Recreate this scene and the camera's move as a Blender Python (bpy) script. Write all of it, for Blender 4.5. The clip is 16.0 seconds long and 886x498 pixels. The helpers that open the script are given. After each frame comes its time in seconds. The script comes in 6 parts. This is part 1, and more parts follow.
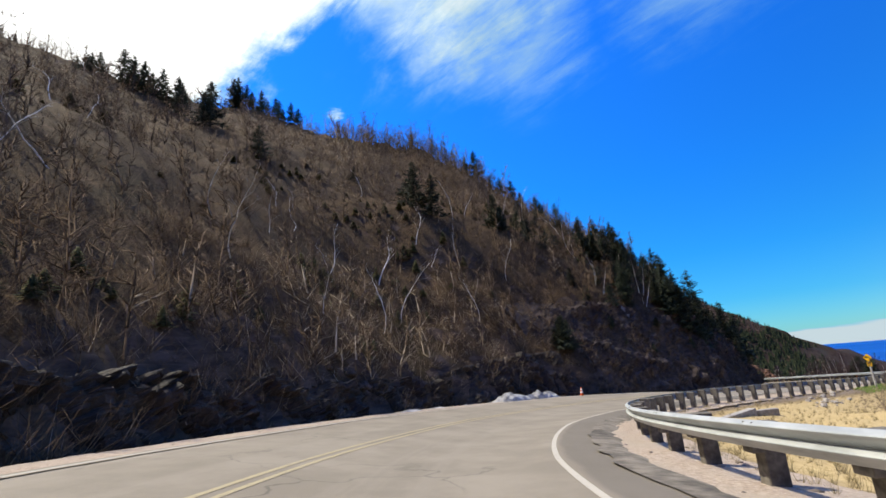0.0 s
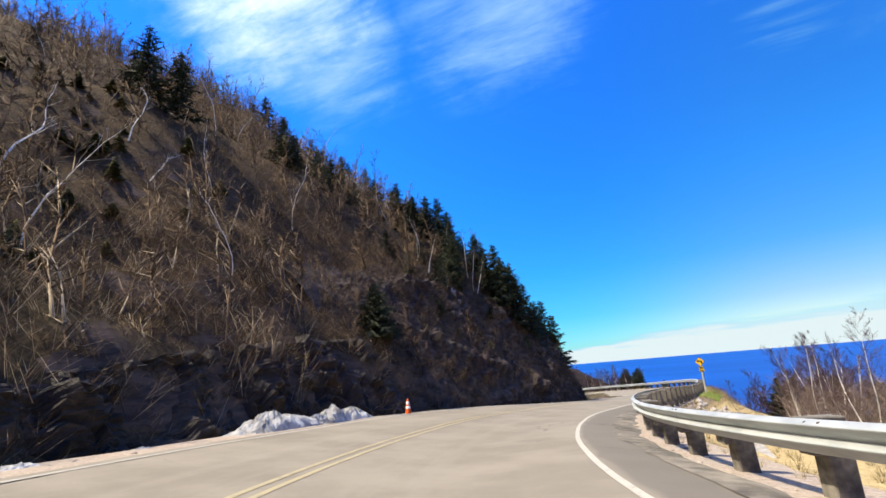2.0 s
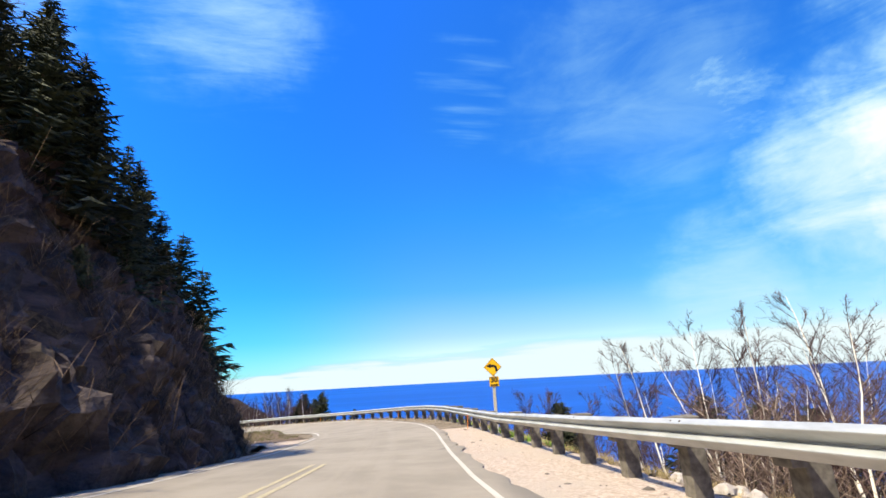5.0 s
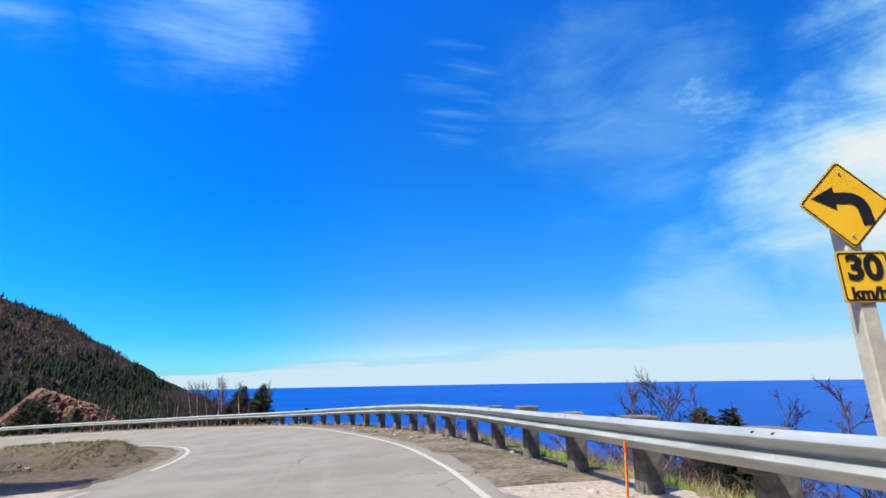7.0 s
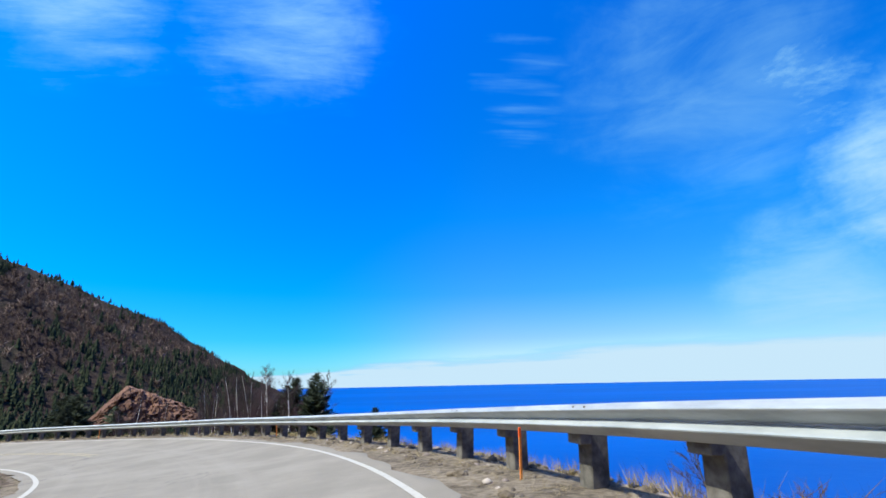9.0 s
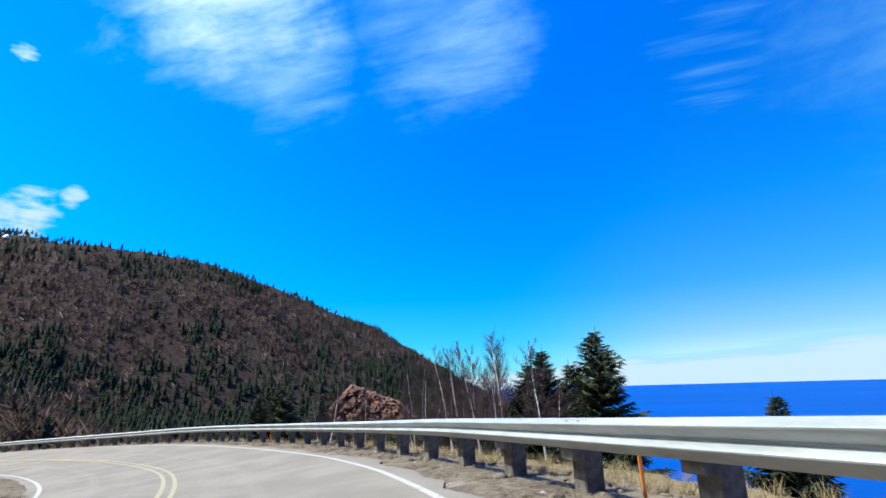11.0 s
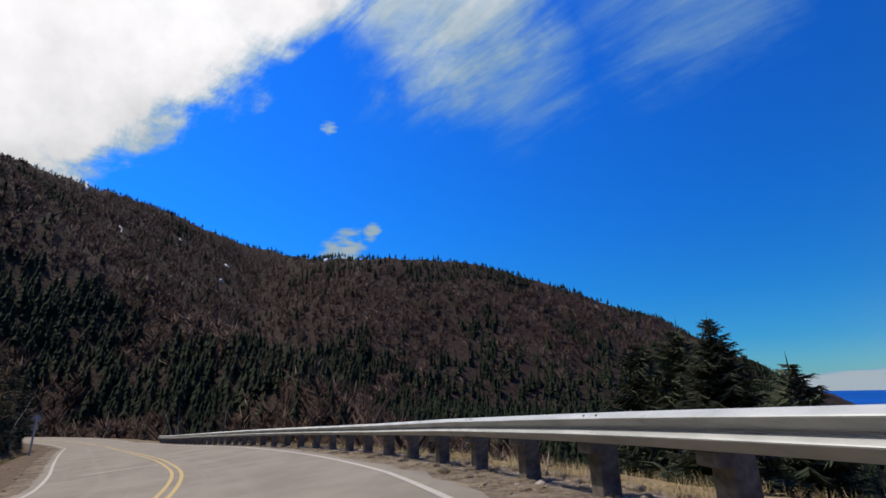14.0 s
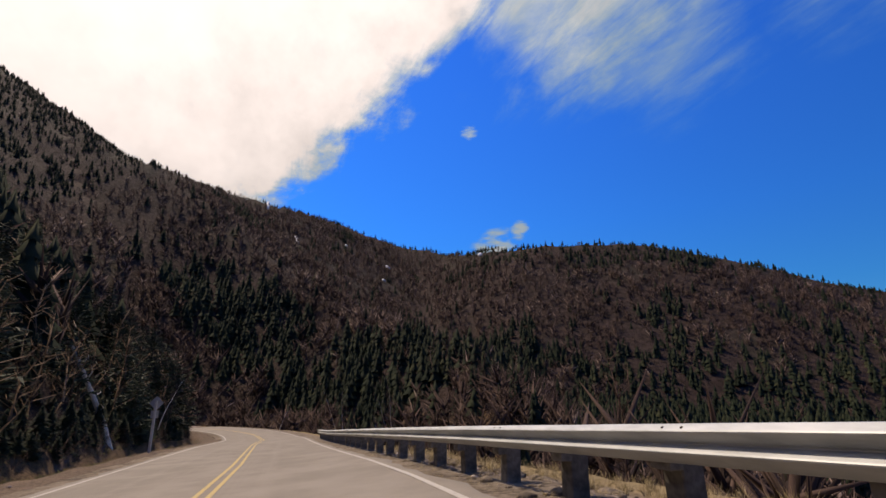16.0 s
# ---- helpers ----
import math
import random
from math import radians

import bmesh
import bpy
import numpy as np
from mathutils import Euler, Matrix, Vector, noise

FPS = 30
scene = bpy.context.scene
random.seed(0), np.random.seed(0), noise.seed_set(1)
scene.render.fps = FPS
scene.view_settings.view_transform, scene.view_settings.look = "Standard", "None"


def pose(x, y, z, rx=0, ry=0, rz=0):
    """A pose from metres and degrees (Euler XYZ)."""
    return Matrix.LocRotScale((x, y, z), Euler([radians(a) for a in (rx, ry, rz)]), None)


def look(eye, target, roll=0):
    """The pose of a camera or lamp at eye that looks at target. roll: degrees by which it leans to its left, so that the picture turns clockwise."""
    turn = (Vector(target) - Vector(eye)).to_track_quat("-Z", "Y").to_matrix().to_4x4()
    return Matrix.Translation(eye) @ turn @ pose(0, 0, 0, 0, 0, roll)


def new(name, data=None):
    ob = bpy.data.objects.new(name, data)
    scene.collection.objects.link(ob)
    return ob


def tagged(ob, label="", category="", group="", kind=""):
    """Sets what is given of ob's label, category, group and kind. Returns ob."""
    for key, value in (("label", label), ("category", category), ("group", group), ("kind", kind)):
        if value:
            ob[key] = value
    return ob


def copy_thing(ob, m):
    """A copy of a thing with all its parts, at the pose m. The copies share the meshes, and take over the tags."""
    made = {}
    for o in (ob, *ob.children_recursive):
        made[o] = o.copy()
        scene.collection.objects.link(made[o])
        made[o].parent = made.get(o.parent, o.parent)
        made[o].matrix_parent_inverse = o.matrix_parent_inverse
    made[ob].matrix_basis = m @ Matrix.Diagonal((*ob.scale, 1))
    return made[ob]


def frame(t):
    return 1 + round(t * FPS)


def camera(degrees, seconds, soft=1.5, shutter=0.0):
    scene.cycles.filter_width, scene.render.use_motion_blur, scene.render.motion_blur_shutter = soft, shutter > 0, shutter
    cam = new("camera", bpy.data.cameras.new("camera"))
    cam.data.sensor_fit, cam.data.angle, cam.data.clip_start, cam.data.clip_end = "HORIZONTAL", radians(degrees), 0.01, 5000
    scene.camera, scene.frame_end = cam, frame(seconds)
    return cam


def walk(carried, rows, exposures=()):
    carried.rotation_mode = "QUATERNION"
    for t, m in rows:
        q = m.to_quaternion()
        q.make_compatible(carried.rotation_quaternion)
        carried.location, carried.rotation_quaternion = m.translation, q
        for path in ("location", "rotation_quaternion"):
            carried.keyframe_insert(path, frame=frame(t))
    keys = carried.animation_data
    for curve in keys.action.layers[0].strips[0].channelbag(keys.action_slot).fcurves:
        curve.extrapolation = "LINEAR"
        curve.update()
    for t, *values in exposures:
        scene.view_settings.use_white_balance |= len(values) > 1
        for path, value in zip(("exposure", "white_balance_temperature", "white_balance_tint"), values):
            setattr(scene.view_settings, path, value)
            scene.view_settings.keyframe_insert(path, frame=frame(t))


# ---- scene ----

# ======== camera: a car's drive along the lane ========
EYE = 1.1  # height of the camera over the lane
DRIVE = [  # seconds, x, y, z, yaw, pitch, roll
    (0.0, 0.00, 0.00, 0.00, 50.74, 13.98, -4.93),
    (0.5, -3.61, 2.73, -0.27, 44.70, 14.02, -5.17),
    (1.0, -6.93, 5.82, -0.53, 38.59, 13.91, -5.06),
    (1.5, -9.90, 9.26, -0.80, 32.14, 13.98, -5.12),
    (2.0, -12.49, 13.02, -1.05, 25.70, 13.96, -4.96),
    (2.5, -14.64, 17.06, -1.31, 18.92, 14.07, -4.76),
    (3.0, -16.29, 21.35, -1.55, 11.60, 14.23, -4.97),
    (3.5, -17.43, 25.81, -1.78, 5.29, 14.63, -4.88),
    (4.0, -18.07, 30.38, -1.98, -1.40, 14.60, -4.62),
    (4.5, -18.24, 35.01, -2.22, -6.75, 14.70, -3.91),
    (5.0, -18.03, 39.61, -2.48, -10.92, 14.78, -3.09),
    (5.5, -17.61, 44.12, -2.74, -13.10, 14.83, -2.18),
    (6.0, -17.13, 48.55, -3.00, -13.85, 14.88, -1.39),
    (6.5, -16.66, 52.91, -3.25, -13.74, 14.94, -0.92),
    (7.0, -16.26, 57.20, -3.49, -13.33, 15.06, -0.98),
    (7.5, -15.93, 61.42, -3.67, -12.96, 15.20, -1.39),
    (8.0, -15.70, 65.58, -3.86, -12.39, 14.96, -2.08),
    (8.5, -15.68, 69.68, -4.05, -8.79, 15.03, -1.51),
    (9.0, -15.99, 73.81, -4.25, -4.47, 15.14, -1.17),
    (9.5, -16.69, 78.02, -4.47, 0.90, 15.30, -1.20),
    (10.0, -17.86, 82.27, -4.71, 6.81, 15.47, -1.41),
    (10.5, -19.54, 86.49, -4.97, 12.70, 15.62, -1.64),
    (11.0, -21.70, 90.63, -5.25, 18.04, 15.71, -1.73),
    (11.5, -24.27, 94.62, -5.54, 22.92, 15.75, -1.68),
    (12.0, -27.17, 98.40, -5.83, 27.73, 15.85, -1.62),
    (12.5, -30.40, 101.92, -6.12, 32.77, 16.07, -1.79),
    (13.0, -33.94, 105.14, -6.39, 38.36, 16.20, -1.92),
    (13.5, -37.79, 108.00, -6.67, 43.99, 16.30, -1.32),
    (14.0, -41.89, 110.52, -6.94, 48.55, 16.38, -1.10),
    (14.5, -46.19, 112.70, -7.21, 53.50, 16.40, -0.70),
    (15.0, -50.67, 114.52, -7.49, 58.02, 16.42, -0.62),
    (15.5, -55.29, 115.98, -7.77, 62.50, 16.39, -0.59),
    (16.0, -60.02, 117.10, -8.05, 66.72, 16.46, -0.76),
]
cam = camera(84.74, 16.0, soft=1.6)


def car_pose(x, y, z, yaw, pitch, roll):
    return pose(x, y, z, 0, 0, yaw) @ pose(0, 0, 0, 90 + pitch) @ pose(0, 0, 0, 0, 0, roll)


walk(cam, [(r[0], car_pose(*r[1:])) for r in DRIVE],
     exposures=[(0.0, 0.26, 7300, 6), (1.5, 0.45, 7500, 6), (3.0, 0.96, 8200, 6), (4.5, 0.88, 8000, 6), (7.0, 0.46, 6700, 4), (8.5, 0.45, 6300, 1),
                (11.0, 0.55, 6300, 0), (12.0, 0.24, 6300, -1), (13.0, -0.25, 6150, 2), (14.0, -0.40, 7000, 11), (15.0, -0.50, 8000, 18), (16.0, -0.40, 8200, 19)])

# ======== sun and sky ========
SUN_AZ, SUN_EL = 115.0, 59.0  # degrees to the left of +y, and up
SUN_WAY = Vector((-math.sin(radians(SUN_AZ)) * math.cos(radians(SUN_EL)),
                  math.cos(radians(SUN_AZ)) * math.cos(radians(SUN_EL)), math.sin(radians(SUN_EL))))


def direction(az, el):
    a, e = radians(az), radians(el)
    return Vector((-math.sin(a) * math.cos(e), math.cos(a) * math.cos(e), math.sin(e)))


class Nodes:
    """Short hand for wiring a node tree."""

    def __init__(self, tree):
        self.tree = tree
        tree.nodes.clear()

    def add(self, kind, values=None):
        n = self.tree.nodes.new(kind)
        for k, v in (values or {}).items():
            self.put(n.inputs[k], v)
        return n

    def put(self, socket, v):
        if isinstance(v, bpy.types.NodeSocket):
            self.tree.links.new(v, socket)
        else:
            socket.default_value = v

    def math(self, op, a, b=0.0, c=0.0, clamp=False):
        n = self.add("ShaderNodeMath")
        n.operation, n.use_clamp = op, clamp
        for s, v in zip(n.inputs, (a, b, c)):
            self.put(s, v)
        return n.outputs[0]

    def vector(self, op, a, b):
        n = self.add("ShaderNodeVectorMath", {0: a, 1: b})
        n.operation = op
        return n

    def attribute(self, name):
        n = self.add("ShaderNodeAttribute")
        n.attribute_name = name
        return n.outputs["Fac"]

    def mix(self, f, a, b, blend="MIX"):
        n = self.add("ShaderNodeMix")
        n.data_type, n.blend_type, n.clamp_factor = "RGBA", blend, True
        self.put(n.inputs[0], f)
        self.put(n.inputs[6], a)
        self.put(n.inputs[7], b)
        return n.outputs[2]

    def noise(self, vec, scale, detail=5.0, rough=0.55, lac=2.0, dist=0.0):
        n = self.add("ShaderNodeTexNoise", {"Scale": scale, "Detail": detail, "Roughness": rough, "Lacunarity": lac, "Distortion": dist})
        if vec is not None:
            self.put(n.inputs["Vector"], vec)
        return n.outputs[0]

    def ramp(self, v, stops):
        n = self.add("ShaderNodeValToRGB")
        while len(n.color_ramp.elements) < len(stops):
            n.color_ramp.elements.new(0.5)
        for e, (p, c) in zip(n.color_ramp.elements, stops):
            e.position, e.color = p, (c if len(c) == 4 else (*c, 1))
        self.put(n.inputs[0], v)
        return n.outputs[0]

    def range(self, v, a, b, c=0.0, d=1.0):
        n = self.add("ShaderNodeMapRange", {"From Min": a, "From Max": b, "To Min": c, "To Max": d})
        n.interpolation_type = "SMOOTHSTEP"
        self.put(n.inputs[0], v)
        return n.outputs[0]


def build_sky():
    world = bpy.data.worlds.new("sky")
    scene.world = world
    world.use_nodes = True
    g = Nodes(world.node_tree)
    sky = g.add("ShaderNodeTexSky")
    sky.sky_type, sky.sun_disc, sky.sun_elevation, sky.sun_rotation = "NISHITA", False, radians(SUN_EL), radians(-SUN_AZ)
    sky.altitude, sky.air_density, sky.dust_density, sky.ozone_density = 60.0, 1.0, 0.3, 2.0
    way = g.add("ShaderNodeTexCoord").outputs["Generated"]
    parts = g.add("ShaderNodeSeparateXYZ", {0: way})
    up = parts.outputs[2]
    # clean sea air: the blue deepens quickly above the horizon
    out_to_sea = g.range(g.vector("DOT_PRODUCT", way, direction(-80, 0)).outputs["Value"], -0.2, 1.0)
    inland = g.ramp(up, [(0.0, (0.30, 0.74, 1.10)), (0.08, (0.10, 0.62, 1.18)), (0.17, (0.04, 0.59, 1.30)), (0.32, (0.015, 0.57, 1.50)), (0.75, (0.008, 0.47, 1.62))])
    seaward = g.ramp(up, [(0.0, (0.78, 0.88, 1.0)), (0.08, (0.42, 0.63, 0.95)), (0.17, (0.16, 0.59, 1.06)), (0.32, (0.06, 0.64, 1.45)), (0.75, (0.03, 0.52, 1.55))])
    depth = g.mix(g.range(out_to_sea, 0.02, 0.45), inland, seaward)
    toward_sun = g.range(g.vector("DOT_PRODUCT", way, SUN_WAY).outputs["Value"], -0.1, 0.9, 1.36, 2.1)
    strong = g.add("ShaderNodeCombineXYZ", {0: toward_sun, 1: toward_sun, 2: toward_sun}).outputs[0]
    blue = g.mix(1.0, g.mix(1.0, sky.outputs[0], depth, "MULTIPLY"), strong, "MULTIPLY")
    # streaks of high cloud: the noise is drawn out along one way and laid on a flat layer overhead
    safe = g.math("MAXIMUM", up, 0.03)
    flat = g.add("ShaderNodeCombineXYZ", {0: g.math("DIVIDE", parts.outputs[0], safe), 1: g.math("DIVIDE", parts.outputs[1], safe)}).outputs[0]
    turned = g.add("ShaderNodeMapping", {"Vector": flat, "Rotation": (0, 0, radians(38)), "Scale": (1.0, 3.2, 1.0)}).outputs[0]
    wisps = g.noise(turned, 2.1, 7.0, 0.62, 2.1, 0.35)
    veil = g.noise(g.add("ShaderNodeMapping", {"Vector": way, "Rotation": (0.5, 0.25, 0.3), "Scale": (2.0, 2.0, 7.0)}).outputs[0], 1.7, 7.0, 0.6, 2.1, 0.5)
    puffs = g.noise(g.add("ShaderNodeMapping", {"Vector": way, "Rotation": (0.1, 0.1, 0.0), "Scale": (1.0, 1.0, 3.2)}).outputs[0], 22.0, 6.0, 0.6)
    billows = g.noise(flat, 3.0, 8.0, 0.6, 2.2, 0.2)

    bend = g.add("ShaderNodeTexNoise", {"Vector": way, "Scale": 7.0, "Detail": 5.0, "Roughness": 0.6}).outputs["Color"]

    def patch(az, el, wide, soft):
        d = direction(az, el)
        # ragged outline: the way is bent by noise, in step with the patch's size
        k = 0.022 * wide ** 0.85
        shifted = g.vector("ADD", way, g.vector("MULTIPLY", g.vector("SUBTRACT", bend, (0.5, 0.5, 0.5)).outputs[0], (k, k, 0.5 * k)).outputs[0])
        dot = g.vector("DOT_PRODUCT", g.vector("NORMALIZE", shifted.outputs[0], (0, 0, 0)).outputs[0], d).outputs["Value"]
        return g.range(dot, math.cos(radians(wide)), math.cos(radians(wide * (1 - soft))))

    def cover(mask, noise_value, lo, hi, amount):
        # the mask lowers the level from which the noise counts as cloud
        lift = g.math("MULTIPLY_ADD", mask, 0.42, noise_value)
        return g.math("MULTIPLY", g.range(lift, lo, hi), g.math("MULTIPLY", mask, amount))

    # the bank of cloud round the sun ends along a slanting line
    a, b = direction(60, 42.4), direction(86.5, 21.2)
    rim = b.cross(a).normalized()
    if rim.dot(SUN_WAY) < 0:
        rim = -rim
    past = g.vector("DOT_PRODUCT", way, rim).outputs["Value"]
    ragged = g.math("MULTIPLY_ADD", g.math("SUBTRACT", billows, 0.5), 0.13, past)
    ragged = g.math("MULTIPLY_ADD", g.math("SUBTRACT", wisps, 0.5), 0.16, ragged)
    bank = g.math("MULTIPLY", g.math("MULTIPLY", g.range(ragged, -0.035, 0.055), patch(106, 46, 46, 0.35)), g.range(wisps, 0.1, 0.5, 0.9, 1.0))
    combed = g.noise(g.add("ShaderNodeMapping", {"Vector": flat, "Rotation": (0, 0, radians(-64)), "Scale": (1.0, 6.0, 1.0)}).outputs[0], 2.6, 4.0, 0.5, 2.0, 0.2)

    layers = [
        bank,
        cover(patch(47, 43, 17, 1.0), wisps, 0.52, 1.20, 0.85),       # torn cloud beside the bank
        cover(patch(38, 37, 13, 1.0), wisps, 0.52, 1.35, 0.55),
        cover(patch(16, 40, 14, 1.0), wisps, 0.52, 1.4, 0.5),
        cover(patch(-16, 33, 10, 1.0), combed, 0.76, 1.3, 0.16),      # fine ripples
        cover(patch(-35, 28, 18, 1.0), veil, 0.50, 1.3, 0.25),
        cover(patch(-45, 26.5, 7, 1.0), billows, 0.70, 1.2, 0.5),
        cover(patch(-70, 13.5, 27, 0.9), veil, 0.38, 1.10, 1.15),        # the bank over the sea
        cover(patch(-54, 15, 14, 1.0), veil, 0.46, 1.2, 0.8),
        cover(patch(-42, 8, 11, 1.0), veil, 0.48, 1.2, 0.5),
        cover(patch(60.8, 15.8, 4.2, 1.0), puffs, 0.66, 1.05, 0.8),
        cover(patch(57.6, 18.2, 1.7, 1.0), puffs, 0.66, 1.0, 0.7),
        cover(patch(63.1, 30.1, 1.7, 1.0), puffs, 0.78, 1.15, 0.6),
    ]
    total = layers[0]
    for layer in layers[1:]:
        total = g.math("MAXIMUM", total, layer)
    # the pale band low over the sea
    streaky = g.noise(g.add("ShaderNodeMapping", {"Vector": way, "Rotation": (0.05, 0.03, 0.0), "Scale": (1.6, 1.6, 16.0)}).outputs[0], 2.2, 5.0, 0.55)
    band_level = g.math("MAXIMUM", g.math("MULTIPLY_ADD", streaky, 0.10, g.math("MULTIPLY_ADD", out_to_sea, 0.07, -0.030)), 0.012)
    band = g.math("MULTIPLY", g.math("SUBTRACT", 1.0, g.range(up, g.math("MULTIPLY", band_level, 0.55), band_level)), 0.8)
    total = g.math("MAXIMUM", total, band, clamp=True)
    near_sun = patch(SUN_AZ, SUN_EL, 55, 1.0)
    white = g.mix(near_sun, (6.6, 7.0, 7.6, 1), (16.4, 16.8, 18.2, 1))
    # thin cloud first pales the blue, thick cloud whitens it
    thin = g.mix(g.math("MULTIPLY", total, 1.5, clamp=True), blue, (1.3, 5.0, 8.4, 1))
    colour = g.mix(g.math("POWER", total, 1.5), thin, white)
    back = g.add("ShaderNodeBackground", {"Color": colour, "Strength": 0.090})
    g.add("ShaderNodeOutputWorld", {0: back.outputs[0]})


build_sky()
sun_data = bpy.data.lights.new("sun", "SUN")
sun_data.energy, sun_data.angle, sun_data.color = 4.8, radians(0.55), (1.0, 0.95, 0.87)
sun = new("sun", sun_data)
sun.matrix_world = look((0, 0, 80), Vector((0, 0, 80)) - SUN_WAY)

# ======== materials ========
def material(name):
    m = bpy.data.materials.new(name)
    m.use_nodes = True
    g = Nodes(m.node_tree)
    return m, g


def finish(g, colour, rough=0.8, metal=0.0, bump=None, strength=0.3, distance=0.02, spec=0.3):
    p = g.add("ShaderNodeBsdfPrincipled", {"Base Color": colour, "Roughness": rough, "Metallic": metal, "Specular IOR Level": spec})
    if bump is not None:
        b = g.add("ShaderNodeBump", {"Height": bump, "Strength": strength, "Distance": distance})
        g.put(p.inputs["Normal"], b.outputs[0])
    g.add("ShaderNodeOutputMaterial", {0: p.outputs[0]})


def place(g):
    return g.add("ShaderNodeNewGeometry").outputs["Position"]


def make_asphalt():
    m, g = material("worn_asphalt")
    pos = place(g)
    lane = g.attribute("lateral")
    grain = g.noise(pos, 60.0, 3.0, 0.7)
    blot = g.noise(pos, 0.55, 5.0, 0.6)
    along = g.noise(g.add("ShaderNodeCombineXYZ", {0: lane, 1: g.math("MULTIPLY", blot, 0.6)}).outputs[0], 1.6, 4.0, 0.6)
    c = g.mix(g.range(blot, 0.35, 0.68), (0.200, 0.174, 0.137, 1), (0.258, 0.226, 0.181, 1))
    c = g.mix(g.math("MULTIPLY", g.range(along, 0.5, 0.72), 0.4), c, (0.290, 0.256, 0.210, 1))
    c = g.mix(g.math("MULTIPLY", g.range(grain, 0.5, 0.75), 0.35), c, (0.14, 0.13, 0.12, 1))
    outer = g.range(g.math("MULTIPLY_ADD", g.math("SUBTRACT", blot, 0.5), 0.5, g.attribute("outside")), 0.05, 0.22)
    c = g.mix(g.math("MULTIPLY", outer, 0.7), c, (0.122, 0.108, 0.090, 1))
    wobble = g.vector("MULTIPLY", g.add("ShaderNodeTexNoise", {"Vector": pos, "Scale": 0.9, "Detail": 4.0}).outputs["Color"], (1.6, 1.6, 1.6)).outputs[0]
    cells = g.add("ShaderNodeTexVoronoi", {"Vector": g.vector("ADD", pos, wobble).outputs[0], "Scale": 0.32})
    cells.feature = "DISTANCE_TO_EDGE"
    cracks = cells.outputs["Distance"]
    zone = g.range(g.noise(pos, 0.12, 2.0), 0.56, 0.66)
    crack = g.math("MULTIPLY", g.math("SUBTRACT", 1.0, g.range(cracks, 0.004, 0.014)), zone)
    c = g.mix(g.math("MULTIPLY", crack, 0.5), c, (0.05, 0.047, 0.043, 1))
    finish(g, c, 0.85, 0.0, grain, 0.25, 0.006, 0.25)
    return m


def make_paint(name, colour, worn):
    m, g = material(name)
    pos = place(g)
    wear = g.range(g.noise(pos, 9.0, 6.0, 0.7), 0.5, 0.72)
    big = g.range(g.noise(pos, 0.35, 3.0), 0.35, 0.65)
    amount = g.math("MULTIPLY", g.math("MULTIPLY_ADD", big, 0.6, 0.4), g.math("MULTIPLY", wear, worn))
    finish(g, g.mix(amount, colour, (0.19, 0.175, 0.15, 1)), 0.7, 0.0, g.noise(pos, 60.0, 3.0, 0.7), 0.2, 0.004)
    return m


def make_gravel():
    m, g = material("pinkish_gravel")
    pos = place(g)
    stones = g.add("ShaderNodeTexVoronoi", {"Vector": pos, "Scale": 22.0})
    tone = g.add("ShaderNodeSeparateColor", {0: stones.outputs["Color"]}).outputs[0]
    fine = g.noise(pos, 40.0, 4.0, 0.7)
    big = g.noise(pos, 0.8, 5.0, 0.6)
    c = g.mix(tone, (0.27, 0.21, 0.165, 1), (0.46, 0.38, 0.31, 1))
    c = g.mix(g.range(big, 0.45, 0.7), c, (0.35, 0.295, 0.24, 1))
    c = g.mix(g.math("MULTIPLY", g.range(fine, 0.5, 0.75), 0.5), c, (0.15, 0.12, 0.10, 1))
    finish(g, c, 0.95, 0.0, g.math("ADD", stones.outputs["Distance"], g.math("MULTIPLY", fine, 0.4)), 0.6, 0.02, 0.15)
    return m


